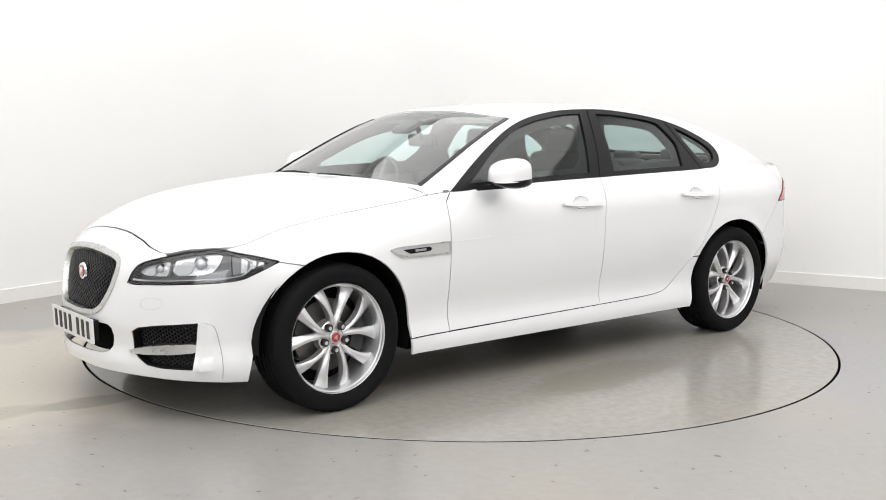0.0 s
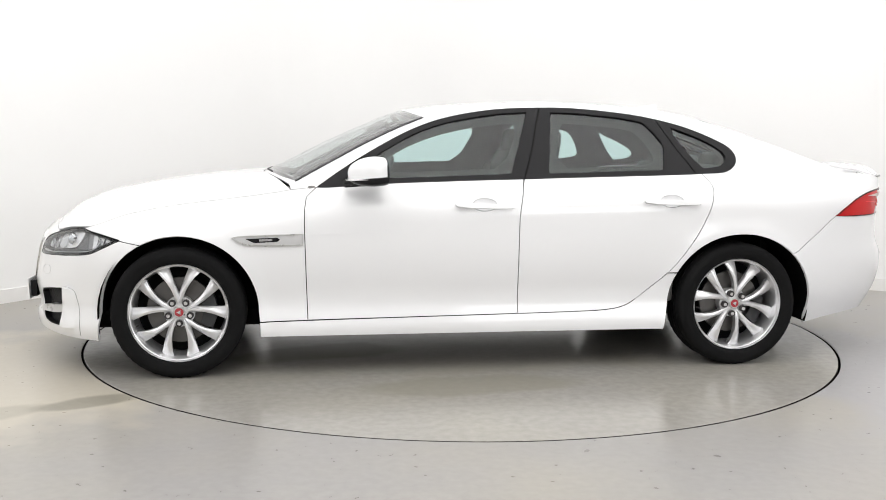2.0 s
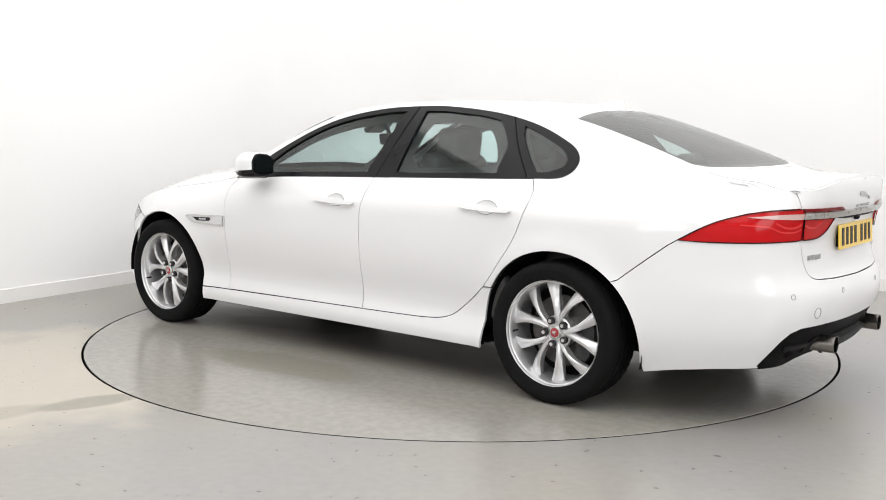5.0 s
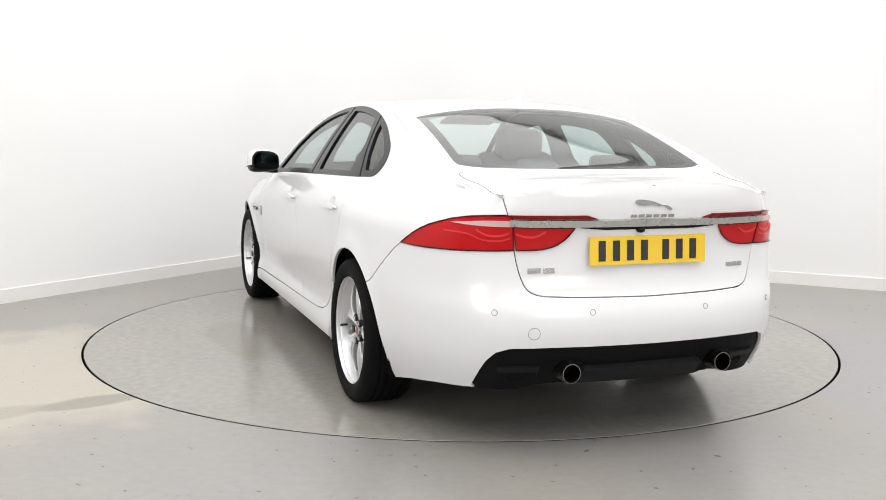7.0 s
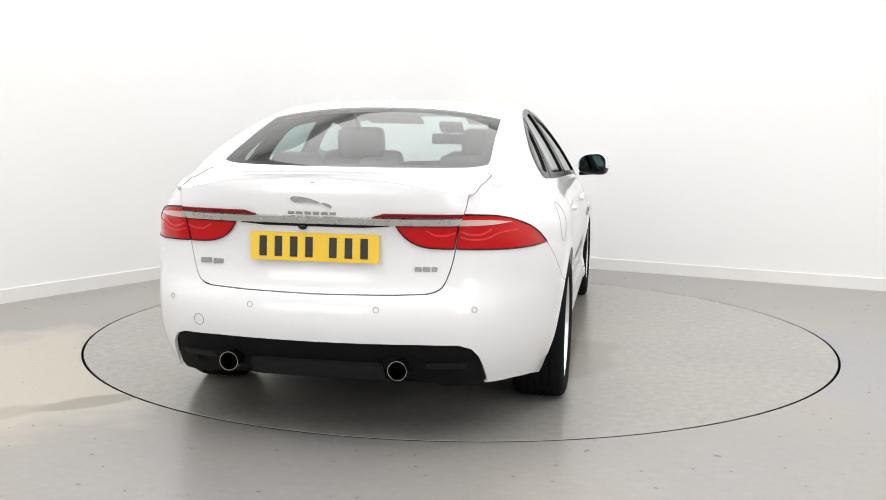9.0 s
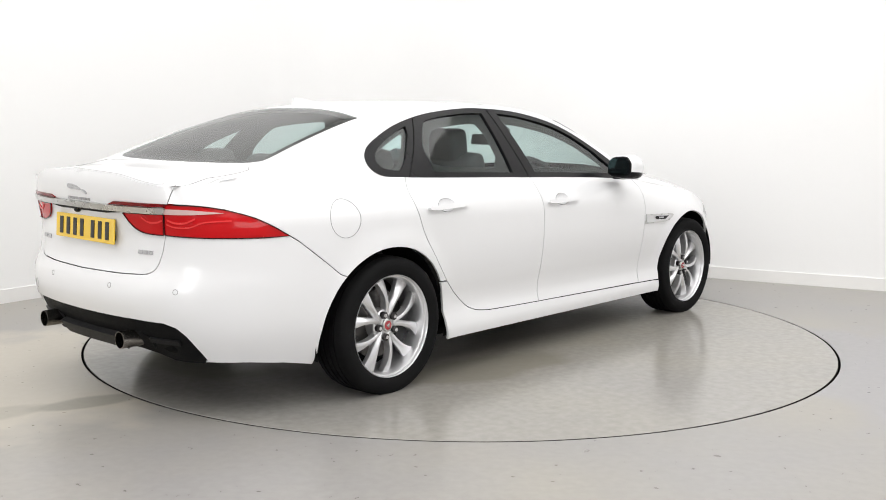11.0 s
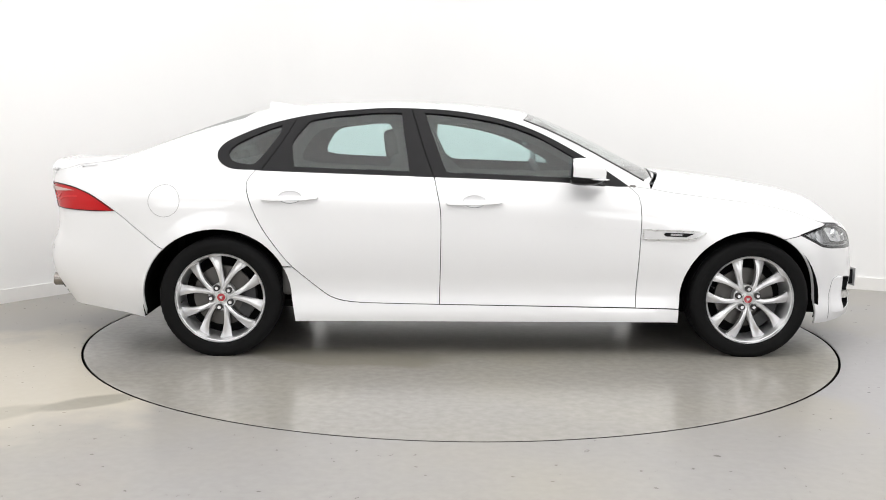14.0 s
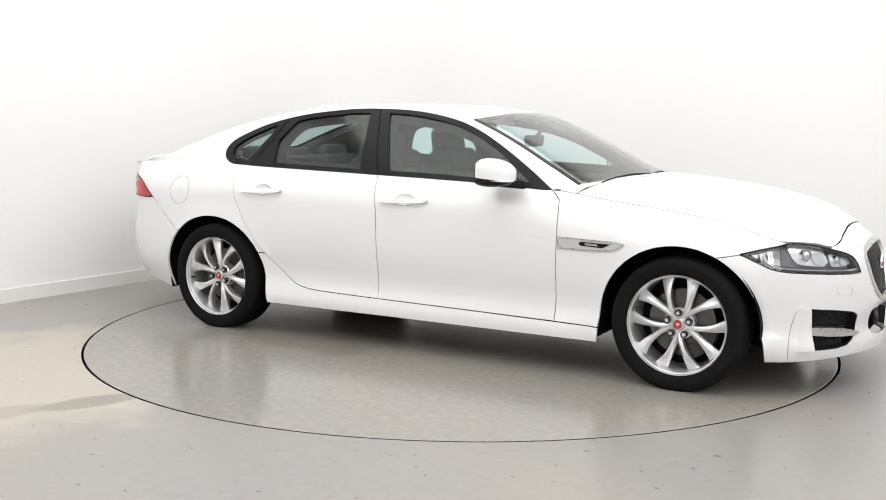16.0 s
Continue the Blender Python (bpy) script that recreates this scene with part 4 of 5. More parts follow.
def wheel_house(cx, cz, r):
    """Curved dark liner inside a wheel arch (left)."""
    vs, fs = [], []
    n = 26
    for i in range(n + 1):
        a = radians(-4 + 198 * i / n)
        k = min(max((math.degrees(a) - 80) / 100, 0), 1) if cx < 0 else 0
        q = r + .048 * k * k * (3 - 2 * k)
        for y in (.865, .80, .52):
            vs.append((cx + q * math.cos(a), y, max(.16, cz + q * math.sin(a))))
    for i in range(n):
        for k in range(2):
            fs.append((i * 3 + k, i * 3 + k + 1, i * 3 + k + 4, i * 3 + k + 3))
    b = len(vs)
    vs.append((cx, .52, cz))
    for i in range(n):
        fs.append((b, i * 3 + 2, i * 3 + 5))
    return vs, fs


for c in (ARCH_F, ARCH_R):
    both("arch_liner", wheel_house(c[0], c[1], c[2] + .012), UNDER, car, "black wheel arch liner")


# ---- wheels ----
def revolve(profile, seg=72, closed=True):
    """Turns (radius, y) points round the y axis."""
    vs, fs = [], []
    n = len(profile)
    for i in range(seg):
        a = 2 * math.pi * i / seg
        vs += [(r * math.cos(a), y, r * math.sin(a)) for r, y in profile]
    for i in range(seg):
        j = (i + 1) % seg
        for k in range(n if closed else n - 1):
            fs.append((i * n + k, i * n + (k + 1) % n, j * n + (k + 1) % n, j * n + k))
    return vs, fs


def bm_of(data):
    bm = bmesh.new()
    v = [bm.verts.new(p) for p in data[0]]
    for f in data[1]:
        bm.faces.new([v[i] for i in f])
    bmesh.ops.recalc_face_normals(bm, faces=bm.faces[:])
    return bm


def spoke(angle, twist):
    """One curved spoke from hub to rim, with a rounded front and thickness."""
    vs, fs = [], []
    n = 9
    for i in range(n + 1):
        t = i / n
        r = .045 + t * .192
        w = .0150 + .021 * t ** 2.2 - .003 * math.sin(math.pi * t)
        side = 1 if twist > 0 else -1
        y = .062 + .010 * math.sin(t * math.pi) - .026 * t ** 2 + .014 * t
        a = angle + twist * (1.25 * t - .25 * t * t)
        c, s = math.cos(a), math.sin(a)
        for k, (o, dy) in enumerate(((-1, -.022), (-.94, -.007 - .006 * side), (-.5, -.001 - .004 * side), (0, .003), (.5, -.001 + .004 * side), (.94, -.007 + .006 * side), (1, -.022), (.7, -.045), (-.7, -.045))):
            vs.append((r * c - o * w * s, y + dy, r * s + o * w * c))
    m = 9
    for i in range(n):
        for k in range(m):
            fs.append((i * m + k, i * m + (k + 1) % m, (i + 1) * m + (k + 1) % m, (i + 1) * m + k))
    fs += [tuple(range(m)), tuple(n * m + k for k in range(m))[::-1]]
    return vs, fs


def build_wheel():
    """Left wheel at the origin, outer face towards +y."""
    hub = part("wheel", bm_of(revolve([(.001, -.04), (.075, -.04), (.078, .02), (.07, .045), (.001, .047)], 40, False)), ALLOY, None, "silver ten-spoke alloy wheel with a black tyre")
    pr = [(.250, -.105), (.262, -.117), (.300, -.122), (.322, -.112), (.3335, -.092)]
    for c in (-.055, -.018, .018, .055):
        pr += [(.336, c - .005), (.329, c - .004), (.329, c + .004), (.336, c + .005)]
    pr += [(.3335, .092), (.328, .104), (.318, .114), (.300, .121), (.292, .1195), (.278, .119), (.262, .114), (.252, .108), (.246, .098), (.246, -.098)]
    vs, fs = revolve(pr, 150)
    m = len(pr)
    # cross cuts in the tread shoulders
    vs = [(x * .993, y, z * .993) if (i // m) % 3 == 0 and math.hypot(x, z) > .331 and abs(y) > .06 else (x, y, z) for i, (x, y, z) in enumerate(vs)]
    part("tyre", bm_of((vs, fs)), RUBBER, hub, "black rubber tyre")
    bm = bm_of(revolve([(.2475, .108), (.2505, .1035), (.2485, .094), (.238, .090), (.2325, .080), (.2305, .03), (.222, -.03), (.222, -.10), (.246, -.108), (.248, -.09), (.236, -.02), (.242, .085), (.2445, .104)], 80))
    part("rim", bm, ALLOY, hub)
    for k in range(5):
        a = radians(90 + 72 * k)
        for s in (-1, 1):
            data = spoke(a + s * radians(3.5), s * radians(17.5))
            part("spoke", bm_of(data), ALLOY, hub)
        b = radians(-90 + 72 * k)
        lx, lz = .057 * math.cos(b), .057 * math.sin(b)
        bm = bmesh.new()
        bmesh.ops.create_cone(bm, cap_ends=True, segments=20, radius1=.0175, radius2=.0175, depth=.02, matrix=Matrix.Translation((lx, .0665, lz)) @ pose(0, 0, 0, 90))
        part("nut_recess", bm, PLATE_K, hub)
        bm = bmesh.new()
        bmesh.ops.create_cone(bm, cap_ends=True, segments=6, radius1=.0115, radius2=.010, depth=.02, matrix=Matrix.Translation((lx, .0715, lz)) @ pose(0, 0, 0, -90))
        part("wheel_nut", bm, CHROME, hub, "chrome wheel nut")
    bm = bm_of(revolve([(.001, .02), (.078, .02), (.078, .05), (.07, .058), (.035, .060), (.001, .060)], 48, False))
    part("hub_face", bm, ALLOY, hub)
    bm = bm_of(revolve([(.001, .058), (.031, .058), (.031, .070), (.028, .073), (.001, .0745)], 40, False))
    part("hub_cap", bm, SATIN_CHROME, hub, "round hub cap with a red emblem")
    bm = bm_of(revolve([(.001, .070), (.022, .070), (.022, .0745), (.001, .0758)], 36, False))
    part("hub_emblem", bm, RED_BADGE, hub, "red enamel emblem")
    bm = bm_of(revolve([(.001, .074), (.013, .074), (.013, .0765), (.001, .0775)], 3, False))
    part("emblem_mark", bm, CHROME, hub, "plain silver emblem shape")
    part("brake_disc", bm_of(revolve([(.06, -.005), (.168, -.005), (.168, -.03), (.06, -.03)], 56)), STEEL, hub, "grey steel brake disc")
    vs, fs = [], []
    for i in range(9):
        a = radians(-30 + 60 * i / 8)
        vs += [(-q * math.cos(a), y, q * math.sin(a)) for q, y in ((.115, -.04), (.115, .030), (.15, .036), (.185, .028), (.185, -.04))]
    for i in range(8):
        fs += [(5 * i + k, 5 * i + (k + 1) % 5, 5 * i + 5 + (k + 1) % 5, 5 * i + 5 + k) for k in range(5)]
    fs += [(0, 1, 2, 3, 4), (44, 43, 42, 41, 40)]
    part("brake_caliper", bm_of((vs, fs)), CAST, hub, "dark brake caliper")
    bm = bm_of(revolve([(.222, -.06), (.05, -.06), (.05, -.07), (.222, -.07)], 40))
    part("back_plate", bm, UNDER, hub, "dark brake back plate")
    bm = bmesh.new()
    bmesh.ops.create_cone(bm, cap_ends=True, segments=12, radius1=.005, radius2=.005, depth=.035, matrix=Matrix.Translation((.205, .078, -.065)) @ pose(0, 0, 0, 90))
    part("valve", bm, PLATE_K, hub, "black valve cap")
    return hub


for at, w, h, _ in FILL_BOXES:
    build_fill_softbox(at, w, h)
wheel = build_wheel()
wheel.parent = car
wheel.matrix_basis = pose(1.480, .782, .336)
for x, y, rz, spin in ((1.480, -.782, 180, -36), (-1.480, .810, 0, -13), (-1.480, -.810, 180, -11)):
    copy_thing(wheel, pose(x, y, .336, 0, 0, rz) @ pose(0, 0, 0, 0, spin))


# ---- lamps, grille, badges and fittings of the car ----
PALE_GREY = material("pale_light_guide", (.60, .61, .62), .3, metal=.1)
PROJ = material("projector_glass", (.62, .64, .67), .05, metal=.5, coat=1)
SIGNAL_GREY = material("signal_panel_grey", (.30, .30, .31), .35, metal=.2)


def emboss(name, poly, skin, mat, parent, label="", lift=.004, lip=.008, step=.02, gap=0.0, holes=()):
    return mesh(name, sheet(poly, list(holes), skin, step, gap=gap, lip=lip, lift=lift), mat, parent, label)


def mirrored(poly):
    return [(-p, q) for p, q in poly]


def disc(u, z, r, n=28):
    return [(u + r * math.cos(2 * math.pi * i / n), z + r * math.sin(2 * math.pi * i / n)) for i in range(n)]


def headlamp(s):
    """One headlamp: dark bowl, reflectors, projectors, light guide, clear cover. s is 1 on the left, -1 on the right."""
    flip = s < 0
    body = mesh("headlight", sheet(HEAD, [], sunk(.055), .03, gap=-.004, lip=0), LAMP_BLACK, car, "clear headlight with silver reflectors and dark housing", flip)
    add = lambda name, poly, d, lip, mat, label="", holes=(): mesh(name, sheet(poly, list(holes), sunk(d), .014, gap=0, lip=lip), mat, body, label, flip)
    y = lambda v, z: (UF(v, z), z)
    x = lambda v, z: (U(v, z), z)
    add("lamp_baffle", [y(.712, .642), x(1.95, .645), x(1.94, .738), y(.702, .738)], .034, .01, LAMP_BLACK)
    add("housing_rim", HEAD, .006, .05, SATIN, holes=[shrunk(HEAD, .014)])
    add("reflector", rounded([y(.425, .632), y(.545, .630), y(.556, .645), y(.545, .70), y(.50, .698), y(.42, .662)], 1), .028, .02, LAMP_SILVER, "silver reflector")
    add("reflector", rounded([y(.568, .634), y(.69, .646), y(.728, .664), y(.725, .741), y(.63, .740), y(.565, .718)], 1), .026, .02, LAMP_SILVER, "silver reflector")
    add("reflector_step", rounded([y(.582, .640), y(.645, .645), y(.65, .70), y(.595, .70)], 1), .02, .012, PALE_GREY)
    add("reflector_step", rounded([y(.452, .634), y(.50, .632), y(.50, .67), y(.46, .66)], 1), .02, .012, PALE_GREY)
    for yy, zz, r in ((.672, .690, .029), (.515, .662, .020)):
        q = wrap(UF(yy, zz), zz, .032)
        bm = bmesh.new()
        bmesh.ops.create_uvsphere(bm, u_segments=20, v_segments=12, radius=r, matrix=Matrix.Translation((float(q[0]), s * float(q[1]), zz)))
        part("projector", bm, PROJ, body, "glass projector lens")
        bm = bmesh.new()
        e = Vector((float(q[0]) + .012, s * (float(q[1]) + .012), zz))
        bmesh.ops.create_circle(bm, segments=24, radius=r * 1.15)
        bmesh.ops.extrude_edge_only(bm, edges=bm.edges[:])
        bm.verts.ensure_lookup_table()
        for v in bm.verts[24:]:
            v.co.z += .018
        bm.transform(look(e, e + Vector((1, s * .6, 0))))
        part("projector_ring", bm, CHROME, body, "chrome ring")
    # light guide along the lower edge and turn-signal bars
    low = curve([y(.38, .611), y(.50, .608), y(.62, .616), x(1.945, .634), x(1.90, .652), x(1.865, .69), x(1.90, .725)], 30)
    add("light_guide", [(u, z) for u, z in low] + [(u + .0, z + .0075) for u, z in low[::-1]], .010, .012, PALE_GREY, "pale light guide strip")
    add("signal_panel", [x(1.945, .647), x(1.90, .658), x(1.865, .675), x(1.835, .700), x(1.87, .722), x(1.935, .738)], .030, .012, SIGNAL_GREY, "grey signal panel")
    for k in range(3):
        a, b = 1.915 - .034 * k, 1.892 - .034 * k
        add("signal_segment", [x(a, .655 + .014 * k), x(b, .660 + .014 * k), x(b - .012, .712 - .004 * k), x(a - .012, .722 - .006 * k)], .022, .012, LAMP_SILVER)
    add("brow", curve(HEAD_TOP, 24) + [(p, q - .004) for p, q in curve(HEAD_TOP, 24)[::-1]], -.001, .006, BLACK, "black upper edge")
    mesh("cover", sheet(HEAD, [], wrap, .03, gap=.001, lip=.004), CLEAR, body, "clear lamp cover", flip)
    return body


headlamp(1)
headlamp(-1)


def lattice(poly, place, dy, dz, wire):
    """Wire lattice of slanting cells inside an outline in y, z."""
    vs, fs = [], []
    p = np.array(poly)
    lo, hi = p.min(0), p.max(0)
    row = 0
    z = lo[1]
    while z < hi[1] + dz:
        yy = lo[0] - dy + (row % 2) * dy / 2
        while yy < hi[0] + dy:
            if inside([(yy, z)], poly)[0]:
                ring = [(-.5, 0), (-.28, .5), (.28, .5), (.5, 0), (.28, -.5), (-.28, -.5)]
                b = len(vs)
                for k, f in ((0, 1.0), (0, 1 - wire), (1, 1 - wire)):
                    for a, c in ring:
                        q = place(yy + a * dy * f * 1.02, z + c * dz * f * 1.02)
                        vs.append((q[0] - (.012 if k else 0), q[1], q[2]))
                for i in range(6):
                    j = (i + 1) % 6
                    fs.append((b + i, b + j, b + 6 + j, b + 6 + i))
                    fs.append((b + 6 + i, b + 6 + j, b + 12 + j, b + 12 + i))
            yy += dy
        z += dz / 2 * 1.0
        row += 1
    return vs, fs


def nose(y, z, d):
    q = wrap(math.copysign(UF(min(abs(y), .8), z), y if y else 1), z, d)
    return (float(q[0]), y, z)


grille = mesh("grille", sheet(shrunk(grille_hole, -.01), [], sunk(.05), .03, gap=0, lip=0), UNDER, car, "black honeycomb grille in a satin chrome surround")
mesh("grille_mesh", lattice(shrunk(GRILLE, .004), lambda y, z: nose(y, z, .020), .028, .021, .34), MESH_K, grille, "black honeycomb mesh", smooth=False)
ring_out = shrunk(grille_hole, -.016)
mesh("grille_surround", sheet(ring_out, [shrunk(grille_hole, .006)], wrap, .014, gap=0, lip=.03, lift=.006), SATIN_CHROME, grille, "satin chrome surround")
bx, _, bz = nose(0, .612, .012)
bm = bmesh.new()
bmesh.ops.create_cone(bm, cap_ends=True, segments=36, radius1=.040, radius2=.037, depth=.009, matrix=Matrix.Translation((bx + .001, 0, bz)) @ pose(0, 0, 0, 0, 90))
part("grille_badge", bm, CHROME, grille, "round chrome and red badge")
bm = bmesh.new()
bmesh.ops.create_cone(bm, cap_ends=True, segments=36, radius1=.028, radius2=.026, depth=.006, matrix=Matrix.Translation((bx + .006, 0, bz)) @ pose(0, 0, 0, 0, 90))
part("badge_face", bm, RED_BADGE, grille, "red enamel face")
bm = bmesh.new()
bmesh.ops.create_uvsphere(bm, u_segments=12, v_segments=8, radius=1, matrix=Matrix.Translation((bx + .008, 0, bz - .002)) @ Matrix.Diagonal((.006, .015, .021, 1)))
part("badge_mark", bm, CHROME, grille, "plain silver emblem shape")

intake = mesh("lower_intake", sheet(shrunk(intake_hole, -.003), [], sunk(.06), .03, gap=0, lip=0), UNDER, car, "black lower air intake")
for s in (1, -1):
    flip = s < 0
    fog = mesh("corner_intake", sheet(shrunk(fog_hole, -.003), [], sunk(.06), .03, gap=0, lip=0), UNDER, car, "black corner intake with a silver blade", flip)
    mesh("intake_mesh", lattice(shrunk(FOG, .004), lambda y, z: nose(y, z, .04), .024, .017, .34), MESH_K, fog, "", flip, smooth=False)
    mesh("intake_lining", sheet(shrunk(fog_hole, -.001), [shrunk(fog_hole, .004)], sunk(.003), .02, gap=0, lip=.05), SATIN, fog, "", flip)
    blade = rounded([(UF(.385, .300), .300), (UF(.44, .320), .320), (UF(.53, .340), .340), (UF(.688, .358), .358), (UF(.690, .318), .318), (UF(.56, .298), .298), (UF(.45, .290), .290)], 1)
    mesh("intake_blade", sheet(blade, [], wrap, .016, gap=0, lip=.05, lift=.014), SATIN_CHROME, fog, "satin silver blade", flip)
    c = curve([(UF(.695, .447), .447), (U(2.01, .43), .43), (U(1.99, .36), .36), (U(1.985, .27), .27), (U(1.983, .205), .205)], 16)
    mesh("bumper_seam", sheet([(u - .0014, z) for u, z in c] + [(u + .0014, z) for u, z in c[::-1]], [], wrap, .02, gap=0, lip=.002, lift=.0012), SEAM, car, "", flip)
    edge_u = UF(.688, .34)
    c2 = [(u - .002, z) for u, z in c]
    proud = lambda u, z: wrap(u, z, -.030 * np.clip((c2[4][0] - np.abs(u)) / (c2[4][0] - edge_u), 0, 1) - .001)
    mesh("bumper_corner", sheet([(UF(.676, .247), .247), (UF(.69, .452), .452)] + c2[1:-3] + [(c2[-4][0], .236)], [], proud, .012, gap=0, lip=.035), PAINT, car, "flat white panel beside the corner intake", flip)
    w = [(UF(.462, .49), .49), (UF(.555, .497), .497), (UF(.555, .545), .545), (UF(.462, .54), .54)]
    mesh("washer_cover", sheet(rounded(w, 1), [shrunk(rounded(w, 1), .0013)], wrap, .02, gap=0, lip=.001, lift=.0012), PALE_SEAM, car, "", flip)


def number_plate(name, mat, m, label):
    """A plate in its own x (across) and y (up), facing +z; its characters stand as plain bars."""
    bm = bmesh.new()
    bmesh.ops.create_cube(bm, size=1, matrix=Matrix.Diagonal((.52, .111, .005, 1)))
    bmesh.ops.bevel(bm, geom=[e for e in bm.edges if abs(e.verts[0].co.z - e.verts[1].co.z) > .001], offset=.003, segments=1, affect="EDGES")
    bm.transform(m)
    plate = part(name, bm, mat, car, label, smooth=False)
    x = -.208
    for i in range(7):
        if i == 4:
            x += .034
        bm = bmesh.new()
        bmesh.ops.create_cube(bm, size=1, matrix=m @ Matrix.Translation((x, 0, .0035)) @ Matrix.Diagonal((.030, .079, .0025, 1)))
        part("plate_bar", bm, PLATE_K, plate, "", smooth=False)
        x += .0625
    return plate


face = lambda p, n, up: Matrix(((*Vector(up).cross(Vector(n)).normalized(), 0), (*Vector(up), 0), (*Vector(n), 0), (0, 0, 0, 1))).transposed()
n = Vector((-1, 0, .06)).normalized()
up = Vector((.06, 0, 1)).normalized()
number_plate("rear_number_plate", PLATE_Y, Matrix.Translation((-2.547, 0, .813)) @ face(None, n, up), "yellow rear number plate")
n = Vector((1, 0, -.04)).normalized()
up = Vector((.04, 0, 1)).normalized()
number_plate("front_number_plate", PLATE_W, Matrix.Translation((2.352, 0, .374)) @ face(None, n, up), "white front number plate")
bm = bmesh.new()
blocks(bm, [(2.332, 0, .374, .03, .46, .09)])
part("plate_mount", bm, SATIN, car, smooth=False)
bm = bmesh.new()
blocks(bm, [(-2.531, 0, .813, .025, .46, .09)])
part("plate_mount", bm, SATIN, car, smooth=False)

# tail lamps
for s in (1, -1):
    flip = s < 0
    lamp = mesh("tail_light", sheet(TAIL, [], wrap, .022, gap=.0015, lip=.02, lift=.002), RED_LENS, car, "wide red tail light with a pale upper strip", flip)
    t = lambda y, z: (LEN - VR(y, z), z)
    pale = curve([t(.563, .931), t(.62, .930), t(.68, .925), t(.74, .914)], 16) + curve([t(.74, .914), t(.68, .909), t(.62, .908), t(.560, .909)], 14)[1:]
    mesh("reverse_strip", sheet(pale, [], wrap, .012, gap=0, lip=.004, lift=.0075), PALE_LENS, lamp, "pale reversing light strip", flip)
    mesh("lamp_edge", sheet(TAIL, [shrunk(TAIL, .006)], wrap, .014, gap=.0015, lip=.003, lift=.005), RED_DARK, lamp, "", flip)
    mesh("lamp_seal", sheet(TAIL, [shrunk(TAIL, .0035)], wrap, .014, gap=.0005, lip=.003, lift=.0062), BLACK, lamp, "", flip)
    glow = curve([t(.567, .889), t(.60, .877), t(.64, .878), t(.672, .896)], 14)
    mesh("lamp_guide", sheet([(u, z) for u, z in glow] + [(u, z - .008) for u, z in glow[::-1]], [], wrap, .012, gap=0, lip=.003, lift=.0065), RED_BRIGHT, lamp, "brighter red light guide", flip)
    glow = curve([t(.563, .868), t(.60, .857), t(.655, .859), t(.70, .880), t(.76, .886)], 14)
    mesh("lamp_guide", sheet([(u, z) for u, z in glow] + [(u, z - .006) for u, z in glow[::-1]], [], wrap, .012, gap=0, lip=.003, lift=.006), RED_BRIGHT, lamp, "brighter red light guide", flip)
    v = lambda y, z: (VR(y, z), z)
    inner = [v(.557, .909), v(.322, .906)] + curve([v(.330, .89), v(.352, .862), v(.39, .835), v(.44, .820), v(.50, .816), v(.540, .816)], 20)
    lamp2 = mesh("boot_light", sheet(inner, [], wrap_rear, .02, gap=.001, lip=.012, lift=.005), RED_LENS, boot_lid, "red inner tail light", flip)
    mesh("lamp_edge", sheet(inner, [shrunk(inner, .006)], wrap_rear, .014, gap=.001, lip=.003, lift=.0075), RED_DARK, lamp2, "", flip)
    mesh("lamp_seal", sheet(inner, [shrunk(inner, .0035)], wrap_rear, .014, gap=0, lip=.003, lift=.0088), BLACK, lamp2, "", flip)
    glow = curve([v(.545, .886), v(.51, .875), v(.47, .876), v(.435, .895)], 14)
    mesh("lamp_guide", sheet([(u, z) for u, z in glow] + [(u, z - .008) for u, z in glow[::-1]], [], wrap_rear, .012, gap=0, lip=.003, lift=.0085), RED_BRIGHT, lamp2, "", flip)
    strip = [v(.572, .953), v(.28, .953), v(.232, .9385), v(.570, .9385)]
    mesh("boot_light_strip", sheet(strip, [], wrap_rear, .02, gap=.0005, lip=.012, lift=.005), RED_DARK, boot_lid, "dark red upper light strip", flip)
bar = [(VR(y, .937), .937) for y in np.linspace(.568, -.568, 24)] + [(VR(y, .911), .911) for y in np.linspace(-.562, .562, 24)]
emboss("boot_trim_bar", bar, wrap_rear, SATIN_CHROME, boot_lid, "satin chrome bar across the boot lid", .013, .018, .014)
brow = [(VR(y, .905), .905) for y in np.linspace(.30, -.30, 14)] + [(VR(y, .897), .897) for y in np.linspace(-.20, .20, 10)]
emboss("plate_recess", brow, wrap_rear, SATIN, boot_lid, "dark recess above the plate", .006, .01)
bm = bmesh.new()
bmesh.ops.create_uvsphere(bm, u_segments=14, v_segments=10, radius=1, matrix=Matrix.Translation((-2.555, .044, .893)) @ Matrix.Diagonal((.016, .018, .012, 1)))
part("rear_camera", bm, BLACK, boot_lid, "small black rear camera")


def tail_plate(name, poly, label, lift=.006):
    emboss(name, [(VR(y, z), z) for y, z in poly], wrap_rear, CHROME_BADGE, boot_lid, label, lift, .006, .012)


